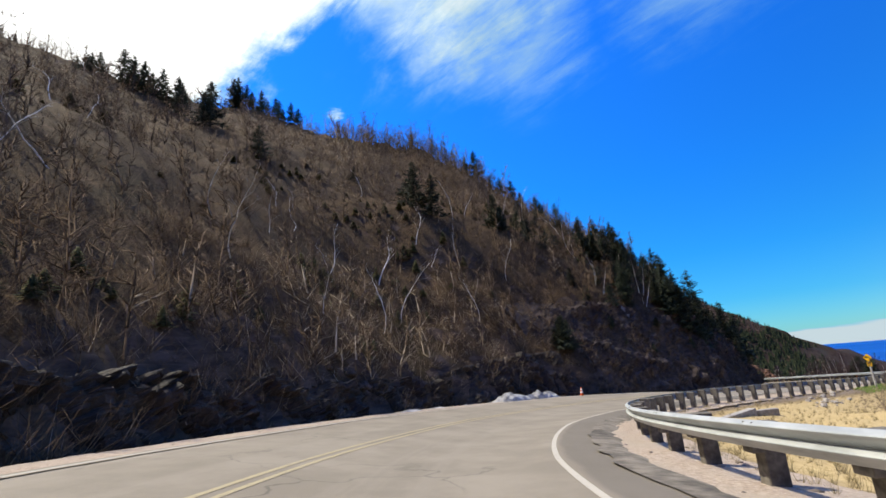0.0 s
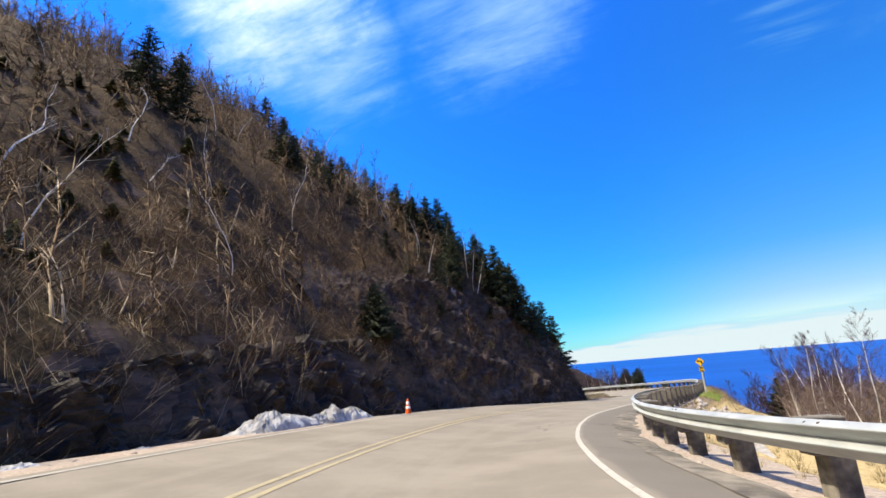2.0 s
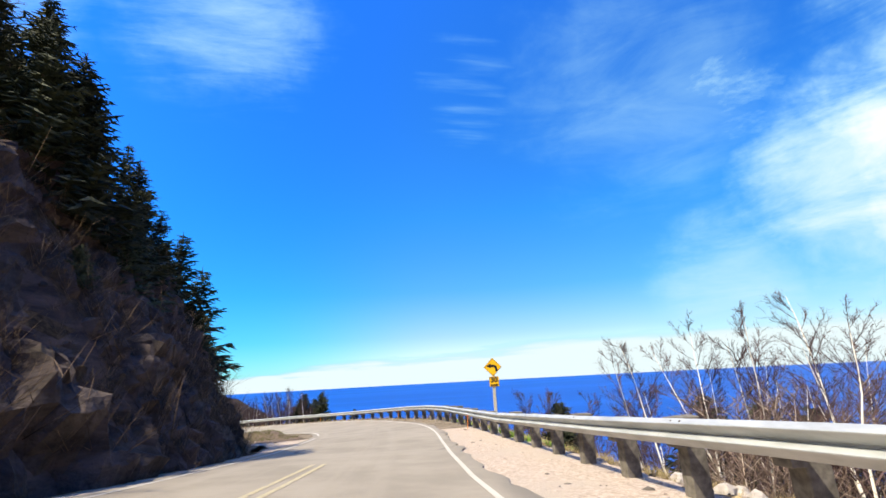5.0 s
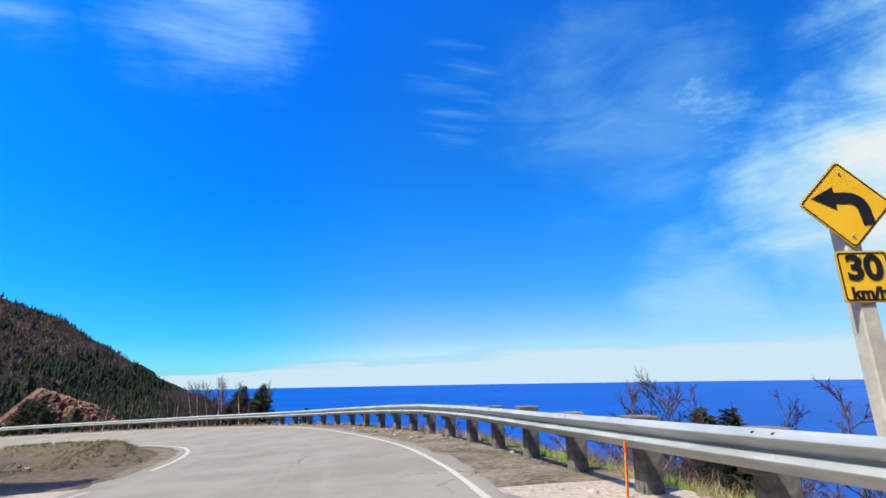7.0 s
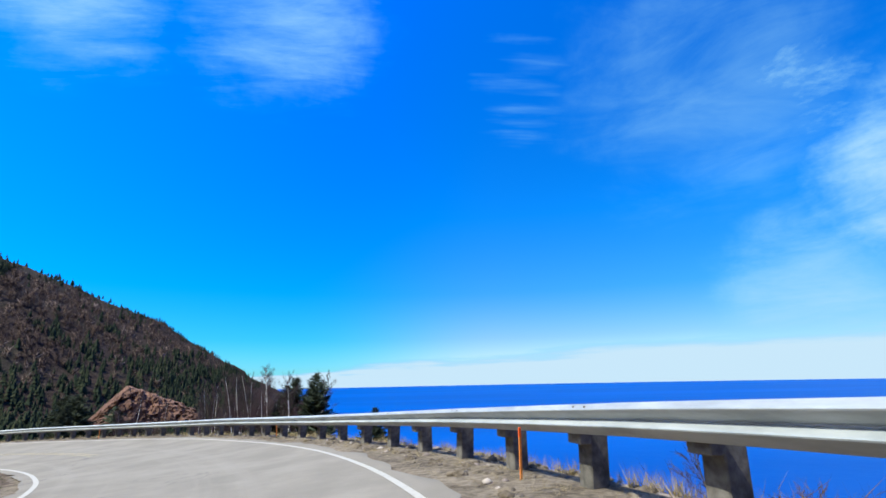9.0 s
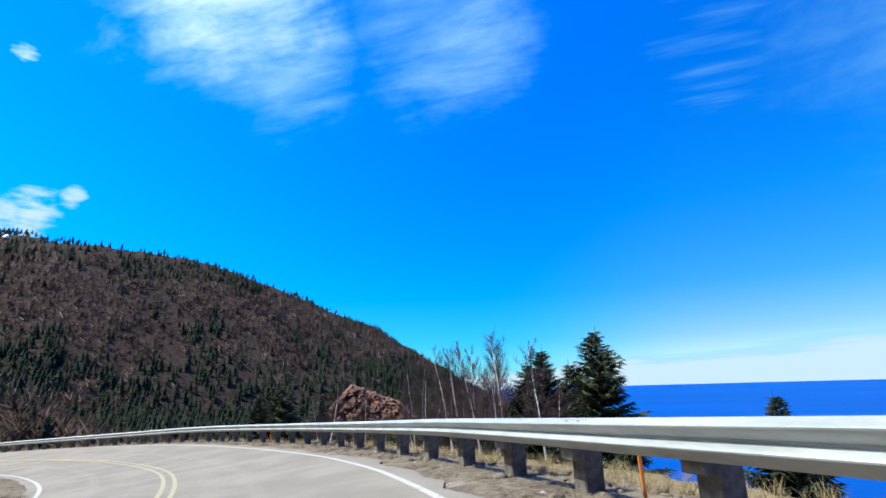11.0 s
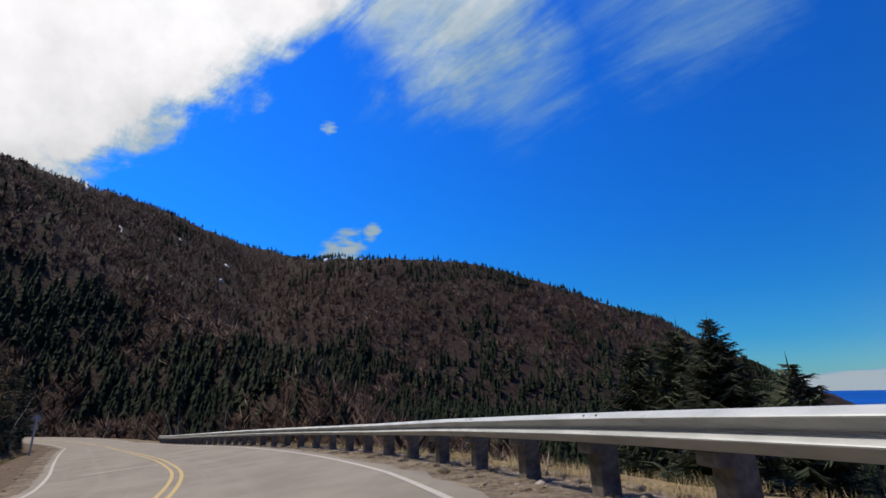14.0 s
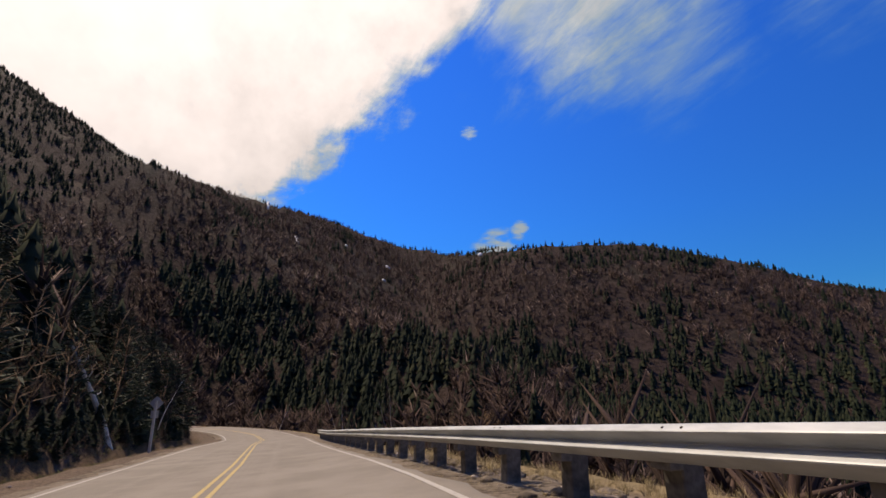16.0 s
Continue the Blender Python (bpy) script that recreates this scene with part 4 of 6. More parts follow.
def build_sign(name, label, spot, turn, lean, centre, front=True, side=0.60, tab=0.45):
    """A warning sign on one post: a diamond with a square tab under it. centre: height of the diamond's middle over the foot."""
    sign = tagged(new(name), label, "road sign")
    sign.matrix_basis = pose(*spot, 0, lean, turn)
    r = side / math.sqrt(2)
    bm = bevelled_box(0.135, 0.135, centre + 0.15, 0.012)
    post = part("post", bm, SIGN_POST, sign, "pale weathered wooden post")
    post.location = (0.0, 0.08, 0)
    face_mat = SIGN_YELLOW
    out = rounded(diamond(r), 0.04)
    head = part("warning_plate", plate(out, 0.003), SIGN_BACK, sign, "diamond-shaped plate")
    head.location = (0, 0, centre)
    t = tab / 2
    square = rounded([(-t, -t), (t, -t), (t, t), (-t, t)], 0.03)
    low = part("speed_plate", plate(square, 0.003), SIGN_BACK, sign, "square plate under the diamond")
    low.location = (0.02, 0, centre - r - t - 0.01)
    if front:
        part("sheeting", plate(rounded(diamond(r - 0.004), 0.04), 0.002), face_mat, head, "bright yellow face").location = (0, -0.003, 0)
        part("border", frame_strip(rounded(diamond(r - 0.016), 0.035), rounded(diamond(r - 0.030), 0.03), -0.006, 0.002), SIGN_BLACK, head, "black border")
        part("arrow", curve_arrow(), SIGN_BLACK, head, "black left-curve arrow").location = (0, -0.0065, -0.01)
        s = t - 0.004
        part("sheeting", plate(rounded([(-s, -s), (s, -s), (s, s), (-s, s)], 0.03), 0.002), face_mat, low, "bright yellow face").location = (0, -0.003, 0)
        a, b = t - 0.014, t - 0.026
        part("border", frame_strip(rounded([(-a, -a), (a, -a), (a, a), (-a, a)], 0.026), rounded([(-b, -b), (b, -b), (b, b), (-b, b)], 0.022), -0.006, 0.002), SIGN_BLACK, low, "black border")
        lettering("30", 0.27, (0, -0.0065, 0.06), low, "black number 30", 1.05)
        lettering("km/h", 0.125, (0, -0.0065, -0.135), low, "black letters km/h", 1.1)
    for z in (centre + r * 0.7, centre - r * 0.7, centre - r - 0.06):
        bm = bmesh.new()
        bmesh.ops.create_cone(bm, cap_ends=True, segments=10, radius1=0.012, radius2=0.009, depth=0.01)
        bolt = part("bolt", bm, SIGN_BACK, sign)
        bolt.matrix_basis = pose(0, -0.009, z, 90)
    return sign


def build_cone(spot):
    cone = tagged(new("traffic_cone"), "orange traffic cone with two white bands on the gravel", "traffic cone")
    cone.location = spot
    part("base", bevelled_box(0.37, 0.37, 0.035, 0.012), CONE_ORANGE, cone, "square orange base")
    rings = [(0.035, 0.15), (0.70, 0.032), (0.71, 0.022)]
    body = Shape()
    body.tube([(0, 0, z) for z, _ in rings], [r for _, r in rings], 24)
    part("body", body.mesh("body", CONE_ORANGE, True), CONE_ORANGE, cone)
    for a, b in ((0.30, 0.40), (0.47, 0.60)):
        ra, rb = (0.15 - (z - 0.035) * (0.118 / 0.665) + 0.004 for z in (a, b))
        band = Shape()
        band.tube([(0, 0, a), (0, 0, b)], [ra, rb], 24)
        part("band", band.mesh("band", CONE_WHITE, True), CONE_WHITE, cone, "white reflective band")


def build_stake(spot, tall, lean, mat, label):
    stake = tagged(new("marker_stake"), label, "stake", group="marker stakes along the guard rail")
    stake.matrix_basis = pose(*spot, lean, lean * 0.6, 20)
    part("slat", bevelled_box(0.036, 0.02, tall, 0.004), mat, stake)
    part("tip", bevelled_box(0.038, 0.022, tall * 0.16, 0.004), CONE_ORANGE, stake, "bright orange top").location = (0, 0, tall * 0.845)


def lump(rng, sx, sy, sz, bumps=0.25, cuts=3):
    bm = bmesh.new()
    bmesh.ops.create_icosphere(bm, subdivisions=cuts, radius=1.0)
    o = Vector((rng.uniform(0, 50), rng.uniform(0, 50), rng.uniform(0, 50)))
    for v in bm.verts:
        k = 1 + bumps * noise.fractal(v.co * 1.7 + o, 1.0, 2.0, 5) + 0.5 * bumps * noise.ridged_multi_fractal(v.co * 2.3 + o, 1.0, 2.0, 3, 1.0, 2.0) * 0.5
        v.co = Vector((v.co.x * sx, v.co.y * sy, max(v.co.z, -0.35) * sz)) * k
    return bm


def ground_z(x, y):
    return float(land(np.array([x], float), np.array([y], float))[0][0])


def snow_lump(rng, long, wide, high):
    """A melting bank: a crest with scooped sides and a ragged, broken outline."""
    bm = bmesh.new()
    bmesh.ops.create_grid(bm, x_segments=64, y_segments=28, size=1.0)
    o = Vector((rng.uniform(0, 50), rng.uniform(0, 50), 0))
    for v in bm.verts:
        u, w = v.co.x, v.co.y
        p = Vector((u * long * 1.6, w * wide * 1.6, 0)) + o
        edge = 1 - max(abs(u), abs(w)) ** 3
        ridge = max(0.0, 1 - abs(w - 0.25 * noise.noise(p * 1.3))) ** 0.4 * max(0.0, 1 - u * u) ** 0.3
        peaks = 0.75 + 0.25 * noise.ridged_multi_fractal(p * 0.8, 1.0, 2.1, 4, 1.0, 2.0) * 0.5 + 0.35 * noise.fractal(p * 1.1, 1.0, 2.0, 5)
        z = high * ridge * max(0.0, peaks) * edge
        z = z + 0.05 * noise.noise(p * 9.0) * edge
        v.co = Vector((u * long * (1 + 0.12 * noise.noise(p * 2)), w * wide * (1 + 0.25 * noise.noise(p * 2.3)), z - 0.10 * (1 - edge) - 0.02))
    return bm


def build_snow():
    rng = random.Random(12)
    banks = ((-24.6, 28.0, (2.2, 0.8, 0.74)), (-24.5, 24.8, (2.1, 0.85, 0.66)), (-24.4, 22.2, (1.2, 0.5, 0.22)), (-24.0, 20.0, (1.4, 0.5, 0.20)), (-23.2, 17.4, (1.4, 0.5, 0.17)), (-21.9, 14.7, (1.2, 0.45, 0.15)))
    for x, y, size in banks:
        snow = tagged(new("snow_pile"), "dirty melting snow bank on the gravel shoulder", "snow pile", group="snow banks")
        snow.matrix_basis = pose(x, y, ground_z(x, y) + 0.03, 0, 0, 97 + (26 - y))
        part("crust", snow_lump(rng, *size), SNOW, snow)


def build_culvert():
    x, y = -11.6, 27.6
    z = ground_z(x, y)
    head = tagged(new("culvert_headwall"), "low weathered concrete headwall in the dry grass", "culvert")
    head.matrix_basis = pose(x, y, z - 0.62, 0, 0, 92)
    part("wall", bevelled_box(5.6, 0.4, 0.75, 0.03), CONCRETE, head)
    for s in (-1, 1):
        w = part("wing", bevelled_box(1.6, 0.34, 0.62, 0.03), CONCRETE, head)
        w.matrix_basis = pose(s * 3.4, -0.38, 0, 0, 0, s * -30)


def build_rocks():
    """Pale boulders below the rail, and the white patch high on the cliff."""
    rng = random.Random(77)
    for n in range(26):
        x, y = -12.8 + rng.uniform(-0.2, 1.8), 44.8 + rng.gauss(0, 2.6)
        r = rng.uniform(0.08, 0.22)
        rock = tagged(new("boulder", None), "pale broken boulder below the guard rail", "rock", group="boulders below the rail")
        rock.matrix_basis = pose(x, y, ground_z(x, y) + 0.2 * r, 0, 0, rng.uniform(0, 360))
        part("stone", lump(rng, r, r * 0.8, r * 0.7, 0.3, 2), PALE_ROCK, rock)
    x, y = -28.2, 46.5
    for k, (dx, dy, s) in enumerate(((0, 0, 0.55), (-0.3, 0.5, 0.35), (0.5, -0.3, 0.3))):
        rock = tagged(new("boulder"), "whitish quartz block in the dark cliff", "rock", group="pale blocks in the cliff")
        rock.matrix_basis = pose(x + dx, y + dy, ground_z(x + dx, y + dy), 0, 35, rng.uniform(0, 360))
        part("stone", lump(rng, s, s * 0.7, s * 1.1, 0.4, 2), PALE_ROCK, rock)


def build_trickle():
    """Meltwater running down dark wet rocks at the foot of the hill."""
    rng = random.Random(31)
    top, foot = Vector((-24.0, 12.0)), Vector((-21.9, 11.3))
    s = Shape()
    for strand in range(6):
        a = rng.uniform(0.0, 0.6)
        side, pts = rng.uniform(-0.5, 0.5), []
        for k in range(6):
            p = top.lerp(foot, a + 0.07 * k) + Vector((0.0, side + rng.uniform(-0.07, 0.07)))
            pts.append((p.x, p.y, ground_z(p.x, p.y) + 0.05))
        s.tube(pts, [rng.uniform(0.008, 0.03) for _ in pts], 6)
    tagged(new("meltwater_trickle", s.mesh("meltwater_trickle", WATERFALL, True)), "white trickle of meltwater over dark wet rocks", "water")
    for n in range(14):
        p = top.lerp(foot, rng.random()) + Vector((rng.uniform(-0.6, 0.6), rng.choice((-1, 1)) * rng.uniform(0.3, 1.4)))
        r = rng.uniform(0.2, 0.5)
        rock = tagged(new("boulder"), "dark wet boulder at the foot of the slope", "rock", group="wet boulders by the trickle")
        rock.matrix_basis = pose(p.x, p.y, ground_z(p.x, p.y), 0, 0, rng.uniform(0, 360))
        part("stone", lump(rng, r, r * 0.8, r * 0.8, 0.35, 2), CLIFF_ROCK, rock)


# ======== trees ========
def grow_spruce(seed, tall, wide, ragged=0.25, fine=1.0):
    """A spruce: whorls of drooping boughs, each a spine hung with sprays of needles."""
    rng = random.Random(seed)
    trunk, crown = Shape(), Shape()
    trunk.tube([(0, 0, -0.5), (0, 0, tall * 0.5), (0.05, 0, tall * 0.98)], [tall * 0.014, tall * 0.008, 0.01], 6)
    z = tall * rng.uniform(0.05, 0.12)
    while z < tall * 0.985:
        f = z / tall
        reach = wide * (1 - f) ** 0.8 + 0.12
        n = rng.randint(6, 8) if f < 0.85 else 5
        off = rng.uniform(0, 6.28)
        for k in range(n):
            if rng.random() < 0.12:
                continue
            a = off + 6.283 * k / n + rng.uniform(-0.3, 0.3)
            ln = reach * rng.uniform(1 - ragged * 1.7, 1 + ragged)
            out = Vector((math.cos(a), math.sin(a), 0))
            side = Vector((-math.sin(a), math.cos(a), 0))
            droop = rng.uniform(-0.28, 0.08) + 0.5 * f
            p0 = Vector((0, 0, z))
            p1 = p0 + out * ln * 0.55 + Vector((0, 0, ln * droop * 0.55))
            p2 = p0 + out * ln + Vector((0, 0, ln * (droop * 0.8 + 0.12)))
            crown.spike(p0, p1, 0.03 + 0.02 * ln)
            crown.spike(p1 - out * 0.05, p2 + out * 0.06, 0.045 * ln + 0.02)
            sprays = max(2, int((2.2 + 2.2 * ln) * fine))
            for s in range(sprays):
                g = 0.18 + 0.80 * (s + rng.random()) / sprays
                q = p0.lerp(p1, g / 0.55) if g < 0.55 else p1.lerp(p2, (g - 0.55) / 0.45)
                w = (ln * (0.40 - 0.22 * g) + 0.08) * rng.uniform(0.8, 1.25)
                for sgn in (-1, 1):
                    tip = q + side * sgn * w * 0.75 + out * w * rng.uniform(0.4, 0.9) + Vector((0, 0, w * rng.uniform(-0.55, 0.15)))
                    crown.spike(q, tip, w * 0.17 / max(1.0, fine) ** 0.6)
        z += tall * rng.uniform(0.028, 0.040) * (1.15 - 0.5 * f) / (0.42 + 0.58 * fine)
    crown.spike((0.04, 0, tall * 0.9), (0.05, 0, tall * 1.04), 0.05)
    return trunk, crown


def grow_branching(seed, tall, spread=0.30, stems=1, boughs=22, twigs=8, fine=4, low=0.3, lean=0.1, crook=0.12, open_out=0.3, stout=1.0, fine_r=0.005, wide=0.0):
    """A leafless tree that forks from the stems to ever finer twigs: the stems, and the crown."""
    rng = random.Random(seed)

    def aside(way, angle):
        side = way.orthogonal().normalized()
        side.rotate(Matrix.Rotation(rng.uniform(0, 6.283), 3, way))
        return (way * math.cos(angle) + side * math.sin(angle)).normalized()

    trunk, crown = Shape(), Shape()
    first = rng.uniform(0, 6.283)
    for k in range(stems):
        a = first + 6.283 * k / stems + rng.uniform(-0.5, 0.5)
        tilt = lean * rng.uniform(0.5, 1.4) + (open_out * rng.uniform(0.3, 1.0) if stems > 1 else 0.0)
        way = Vector((math.cos(a) * tilt, math.sin(a) * tilt, 1)).normalized()
        h = tall * (1.0 if k == 0 else rng.uniform(0.62, 0.95))
        r0, n = h * rng.uniform(0.0075, 0.0105) * stout, 11
        p, pts = Vector((math.cos(a), math.sin(a), 0)) * (0.1 if stems > 1 else 0.0) + Vector((0, 0, -0.4)), []
        for i in range(n + 1):
            pts.append(p.copy())
            way = (way + Vector((rng.uniform(-1, 1), rng.uniform(-1, 1), rng.uniform(-0.2, 0.6))) * crook).normalized()
            p = p + way * (h + 0.4) / n
        trunk.tube(pts, [r0 * (1 - 0.92 * (i / n) ** 0.9) for i in range(n + 1)], 6)
        count = max(6, int(boughs * h / tall / stems ** 0.5))
        for b in range(count):
            f = low + (0.99 - low) * (b + rng.random()) / count
            i = min(int(f * n), n - 1)
            q = pts[i].lerp(pts[i + 1], f * n - i)
            d = aside((pts[i + 1] - pts[i]).normalized(), rng.uniform(0.5, 0.95) + wide)
            ln = spread * tall * (1.12 - 0.85 * f) * rng.uniform(0.5, 1.15)
            br = r0 * (1 - 0.9 * f) * 0.5 + 0.004
            bp = [q]
            for _ in range(4):
                d = (d + Vector((rng.uniform(-1, 1), rng.uniform(-1, 1), rng.uniform(0.0, 1.0))) * 0.2).normalized()
                bp.append(bp[-1] + d * ln / 4)
            crown.tube(bp, [br, br * 0.75, br * 0.5, br * 0.3, 0.0], 3)
            for _ in range(twigs):
                g = rng.uniform(0.2, 1.0)
                j = min(int(g * 4), 3)
                w = bp[j].lerp(bp[j + 1], g * 4 - j)
                e = aside((bp[j + 1] - bp[j]).normalized(), rng.uniform(0.35, 0.9))
                e = (e + Vector((0, 0, 0.25))).normalized()
                tl = ln * rng.uniform(0.22, 0.5) * (1.2 - 0.5 * g)
                bend = aside(e, 0.3)
                mid = w + e * tl * 0.5
                end = mid + bend * tl * 0.6
                crown.spike(w, mid + (mid - w) * 0.15, fine_r * 1.5)
                crown.spike(mid, end, fine_r)
                for _ in range(fine):
                    u = w.lerp(mid, rng.uniform(0.3, 1.0)) if rng.random() < 0.4 else mid.lerp(end, rng.random())
                    crown.spike(u, u + aside(bend, rng.uniform(0.4, 0.9)) * tl * rng.uniform(0.25, 0.55), fine_r * 0.75)
    return trunk, crown


def tree_thing(name, label, category, group, shapes, mats):
    tree = tagged(new(name), label, category, group=group)
    for (part_name, shape), mat in zip(shapes, mats):
        part(part_name, shape.mesh(part_name, mat), mat, tree)
    return tree


def copy_to(tree, m):
    """A copy at a pose that holds its own size."""
    made = copy_thing(tree, m)
    made.matrix_basis = m
    return made


build_rail()
build_sign("warning_sign", "yellow curve warning sign with speed plate on a wooden post", (-12.22, 60.07, ground_z(-12.22, 60.07) - 0.1), -14, 0, -2.17 - ground_z(-12.22, 60.07) + 0.1, side=0.54, tab=0.41)
build_sign("warning_sign", "grey back of a warning sign beside the hill", (-95.87, 113.15, ground_z(-95.87, 113.15) - 0.1), 258, 0, -8.45 - ground_z(-95.87, 113.15) + 0.1, front=False)
build_cone((-23.9, 31.9, ground_z(-23.9, 31.9) + 0.04))
for spot, tall, lean in (((-12.9, 62.6), 0.76, 3), ((-14.5, 80.6), 0.78, 1), ((-21.5, 96.3), 0.80, -2), ((-37.0, 110.9), 0.78, 1)):
    build_stake((*spot, ground_z(*spot) - 0.12), tall, lean, STAKE_ORANGE, "thin bright orange wooden marker stake at the rail")
build_snow()
build_culvert()
build_rocks()
build_trickle()


# ======== woods ========
def triangles(shape):
    f = []
    for q in shape.f:
        for k in range(1, len(q) - 1):
            f.append((q[0], q[k], q[k + 1]))
    return np.array(shape.v, np.float32), np.array(f, np.int32)


def joined(*shapes):
    out = Shape()
    for s in shapes:
        n = len(out.v)
        out.v += s.v
        out.f += [tuple(n + k for k in f) for f in s.f]
    return out


def scatter(name, shapes, spots, mat):
    """Many small pieces joined into one mesh. spots: rows of x, y, z, size, height stretch, turn, shape."""
    arrays = [triangles(s) for s in shapes]
    vs, fs, base = [], [], 0
    for x, y, z, size, stretch, turn, k in spots:
        v, f = arrays[int(k) % len(arrays)]
        c, s = math.cos(turn), math.sin(turn)
        out = np.empty_like(v)
        out[:, 0] = x + size * (c * v[:, 0] - s * v[:, 1])
        out[:, 1] = y + size * (s * v[:, 0] + c * v[:, 1])
        out[:, 2] = z + size * stretch * v[:, 2]
        vs.append(out)
        fs.append(f + base)
        base += len(v)
    v, f = np.concatenate(vs), np.concatenate(fs)
    me = bpy.data.meshes.new(name)
    me.vertices.add(len(v))
    me.vertices.foreach_set("co", v.ravel())
    me.loops.add(f.size)
    me.loops.foreach_set("vertex_index", f.ravel())
    me.polygons.add(len(f))
    me.polygons.foreach_set("loop_start", np.arange(0, f.size, 3, dtype=np.int32))
    me.polygons.foreach_set("loop_total", np.full(len(f), 3, np.int32))
    me.materials.append(mat)
    me.update()
    me.validate()
    return new(name, me)


def small_bare(seed, spikes=40, thick=1.0):
    """A simple crooked leafless tree, one unit tall."""
    rng = random.Random(seed)
    s = Shape()
    stem = [Vector((0, 0, -0.08))]
    lean = Vector((rng.uniform(-0.3, 0.3), rng.uniform(-0.3, 0.3), 0))
    for k in range(3):
        stem.append(stem[-1] + Vector((rng.uniform(-0.09, 0.09), rng.uniform(-0.09, 0.09), 0.36)) + lean * 0.36)
    for k in range(3):
        s.spike(stem[k], stem[k].lerp(stem[k + 1], 1.25 if k < 2 else 1.0), (0.012, 0.009, 0.0065)[k] * thick)
    for _ in range(spikes):
        f = rng.uniform(0.2, 0.97) * 3
        k = int(f)
        q = stem[k].lerp(stem[k + 1], f - k)
        a = rng.uniform(0, 6.28)
        d = Vector((math.cos(a), math.sin(a), rng.uniform(0.2, 1.4))).normalized()
        ln = 0.36 * (1.15 - 0.27 * f) * rng.uniform(0.5, 1.25)
        s.spike(q, q + d * ln, 0.0045 * thick)
        w = q + d * ln * rng.uniform(0.4, 0.8)
        e = (d + Vector((rng.uniform(-1, 1), rng.uniform(-1, 1), 0.2))).normalized()
        s.spike(w, w + e * ln * 0.55, 0.0035 * thick)
    return s


def far_crown(seed, boughs=16):
    """A leafless crown seen from far off: a round spray of twigs, one unit tall."""
    rng = random.Random(seed)
    s = Shape()
    s.spike((0, 0, -0.15), (rng.uniform(-0.06, 0.06), rng.uniform(-0.06, 0.06), 0.9), 0.018)
    for _ in range(boughs):
        a = rng.uniform(0, 6.28)
        q = Vector((0, 0, rng.uniform(0.1, 0.6)))
        d = Vector((math.cos(a), math.sin(a), rng.uniform(0.3, 1.9))).normalized()
        s.spike(q, q + d * rng.uniform(0.35, 0.62), rng.uniform(0.016, 0.045))
    return s


def shrub(seed, stems=16):
    """A leafless bush, one unit tall."""
    rng = random.Random(seed)
    s = Shape()
    for _ in range(stems):
        a, r = rng.uniform(0, 6.28), rng.uniform(0, 0.25)
        p = Vector((r * math.cos(a), r * math.sin(a), -0.08))
        b = rng.uniform(0, 6.28)
        d = Vector((math.cos(b), math.sin(b), rng.uniform(0.5, 2.2))).normalized()
        tip = p + d * rng.uniform(0.6, 1.1)
        s.spike(p, tip, 0.0065)
        for _ in range(1):
            q = p.lerp(tip, rng.uniform(0.3, 0.8))
            e = (d + Vector((rng.uniform(-1, 1), rng.uniform(-1, 1), rng.uniform(-0.4, 0.6))) * 0.9).normalized()
            s.spike(q, q + e * rng.uniform(0.2, 0.45), 0.0045)
    return s


def small_spruce(seed, n=6, step=1.0, wide=0.25):
    rng = random.Random(seed)
    s = Shape()
    z = 0.06
    while z < 0.95:
        r = wide * (1 - z) ** 0.8 + 0.015
        b = len(s.v)
        h = 0.17 * (1.1 - 0.5 * z) * step
        s.v.append((0, 0, z + h))
        for k in range(n):
            a = 6.283 * (k + rng.uniform(-0.2, 0.2)) / n + z * 7
            q = r * rng.uniform(0.6, 1.15)
            s.v.append((q * math.cos(a), q * math.sin(a), z - 0.05 * rng.random()))
            s.v.append((0.45 * q * math.cos(a + 0.5), 0.45 * q * math.sin(a + 0.5), z + 0.02))
        m = 2 * n
        for k in range(m):
            s.f.append((b, b + 1 + k, b + 1 + (k + 1) % m))
        z += h * 0.62
    return s


def tuft(seed, blades=9, wide=0.35, thick=0.022):
    rng = random.Random(seed)
    s = Shape()
    for _ in range(blades):
        a, r = rng.uniform(0, 6.28), rng.uniform(0, wide * 0.4)
        p = Vector((r * math.cos(a), r * math.sin(a), -0.03))
        b = rng.uniform(0, 6.28)
        tip = p + Vector((math.cos(b) * wide * rng.uniform(0.2, 1.0), math.sin(b) * wide * rng.uniform(0.2, 1.0), rng.uniform(0.4, 1.0)))
        s.spike(p, tip, thick)
    return s


def stone(seed):
    rng = random.Random(seed)
    bm = bmesh.new()
    bmesh.ops.create_icosphere(bm, subdivisions=1, radius=1.0)
    s = Shape()
    s.v = [tuple(Vector((v.co.x * rng.uniform(0.7, 1.2), v.co.y * rng.uniform(0.6, 1.0), v.co.z * rng.uniform(0.4, 0.7)))) for v in bm.verts]
    s.f = [tuple(v.index for v in f.verts) for f in bm.faces]
    bm.free()
    return s


def beside(t, lat):
    """Places beside the road with the height of the ground there."""
    p = at(t, lat)
    z, _, _ = land(p[:, 0], p[:, 1])
    return np.column_stack([p[:, 0], p[:, 1], z])


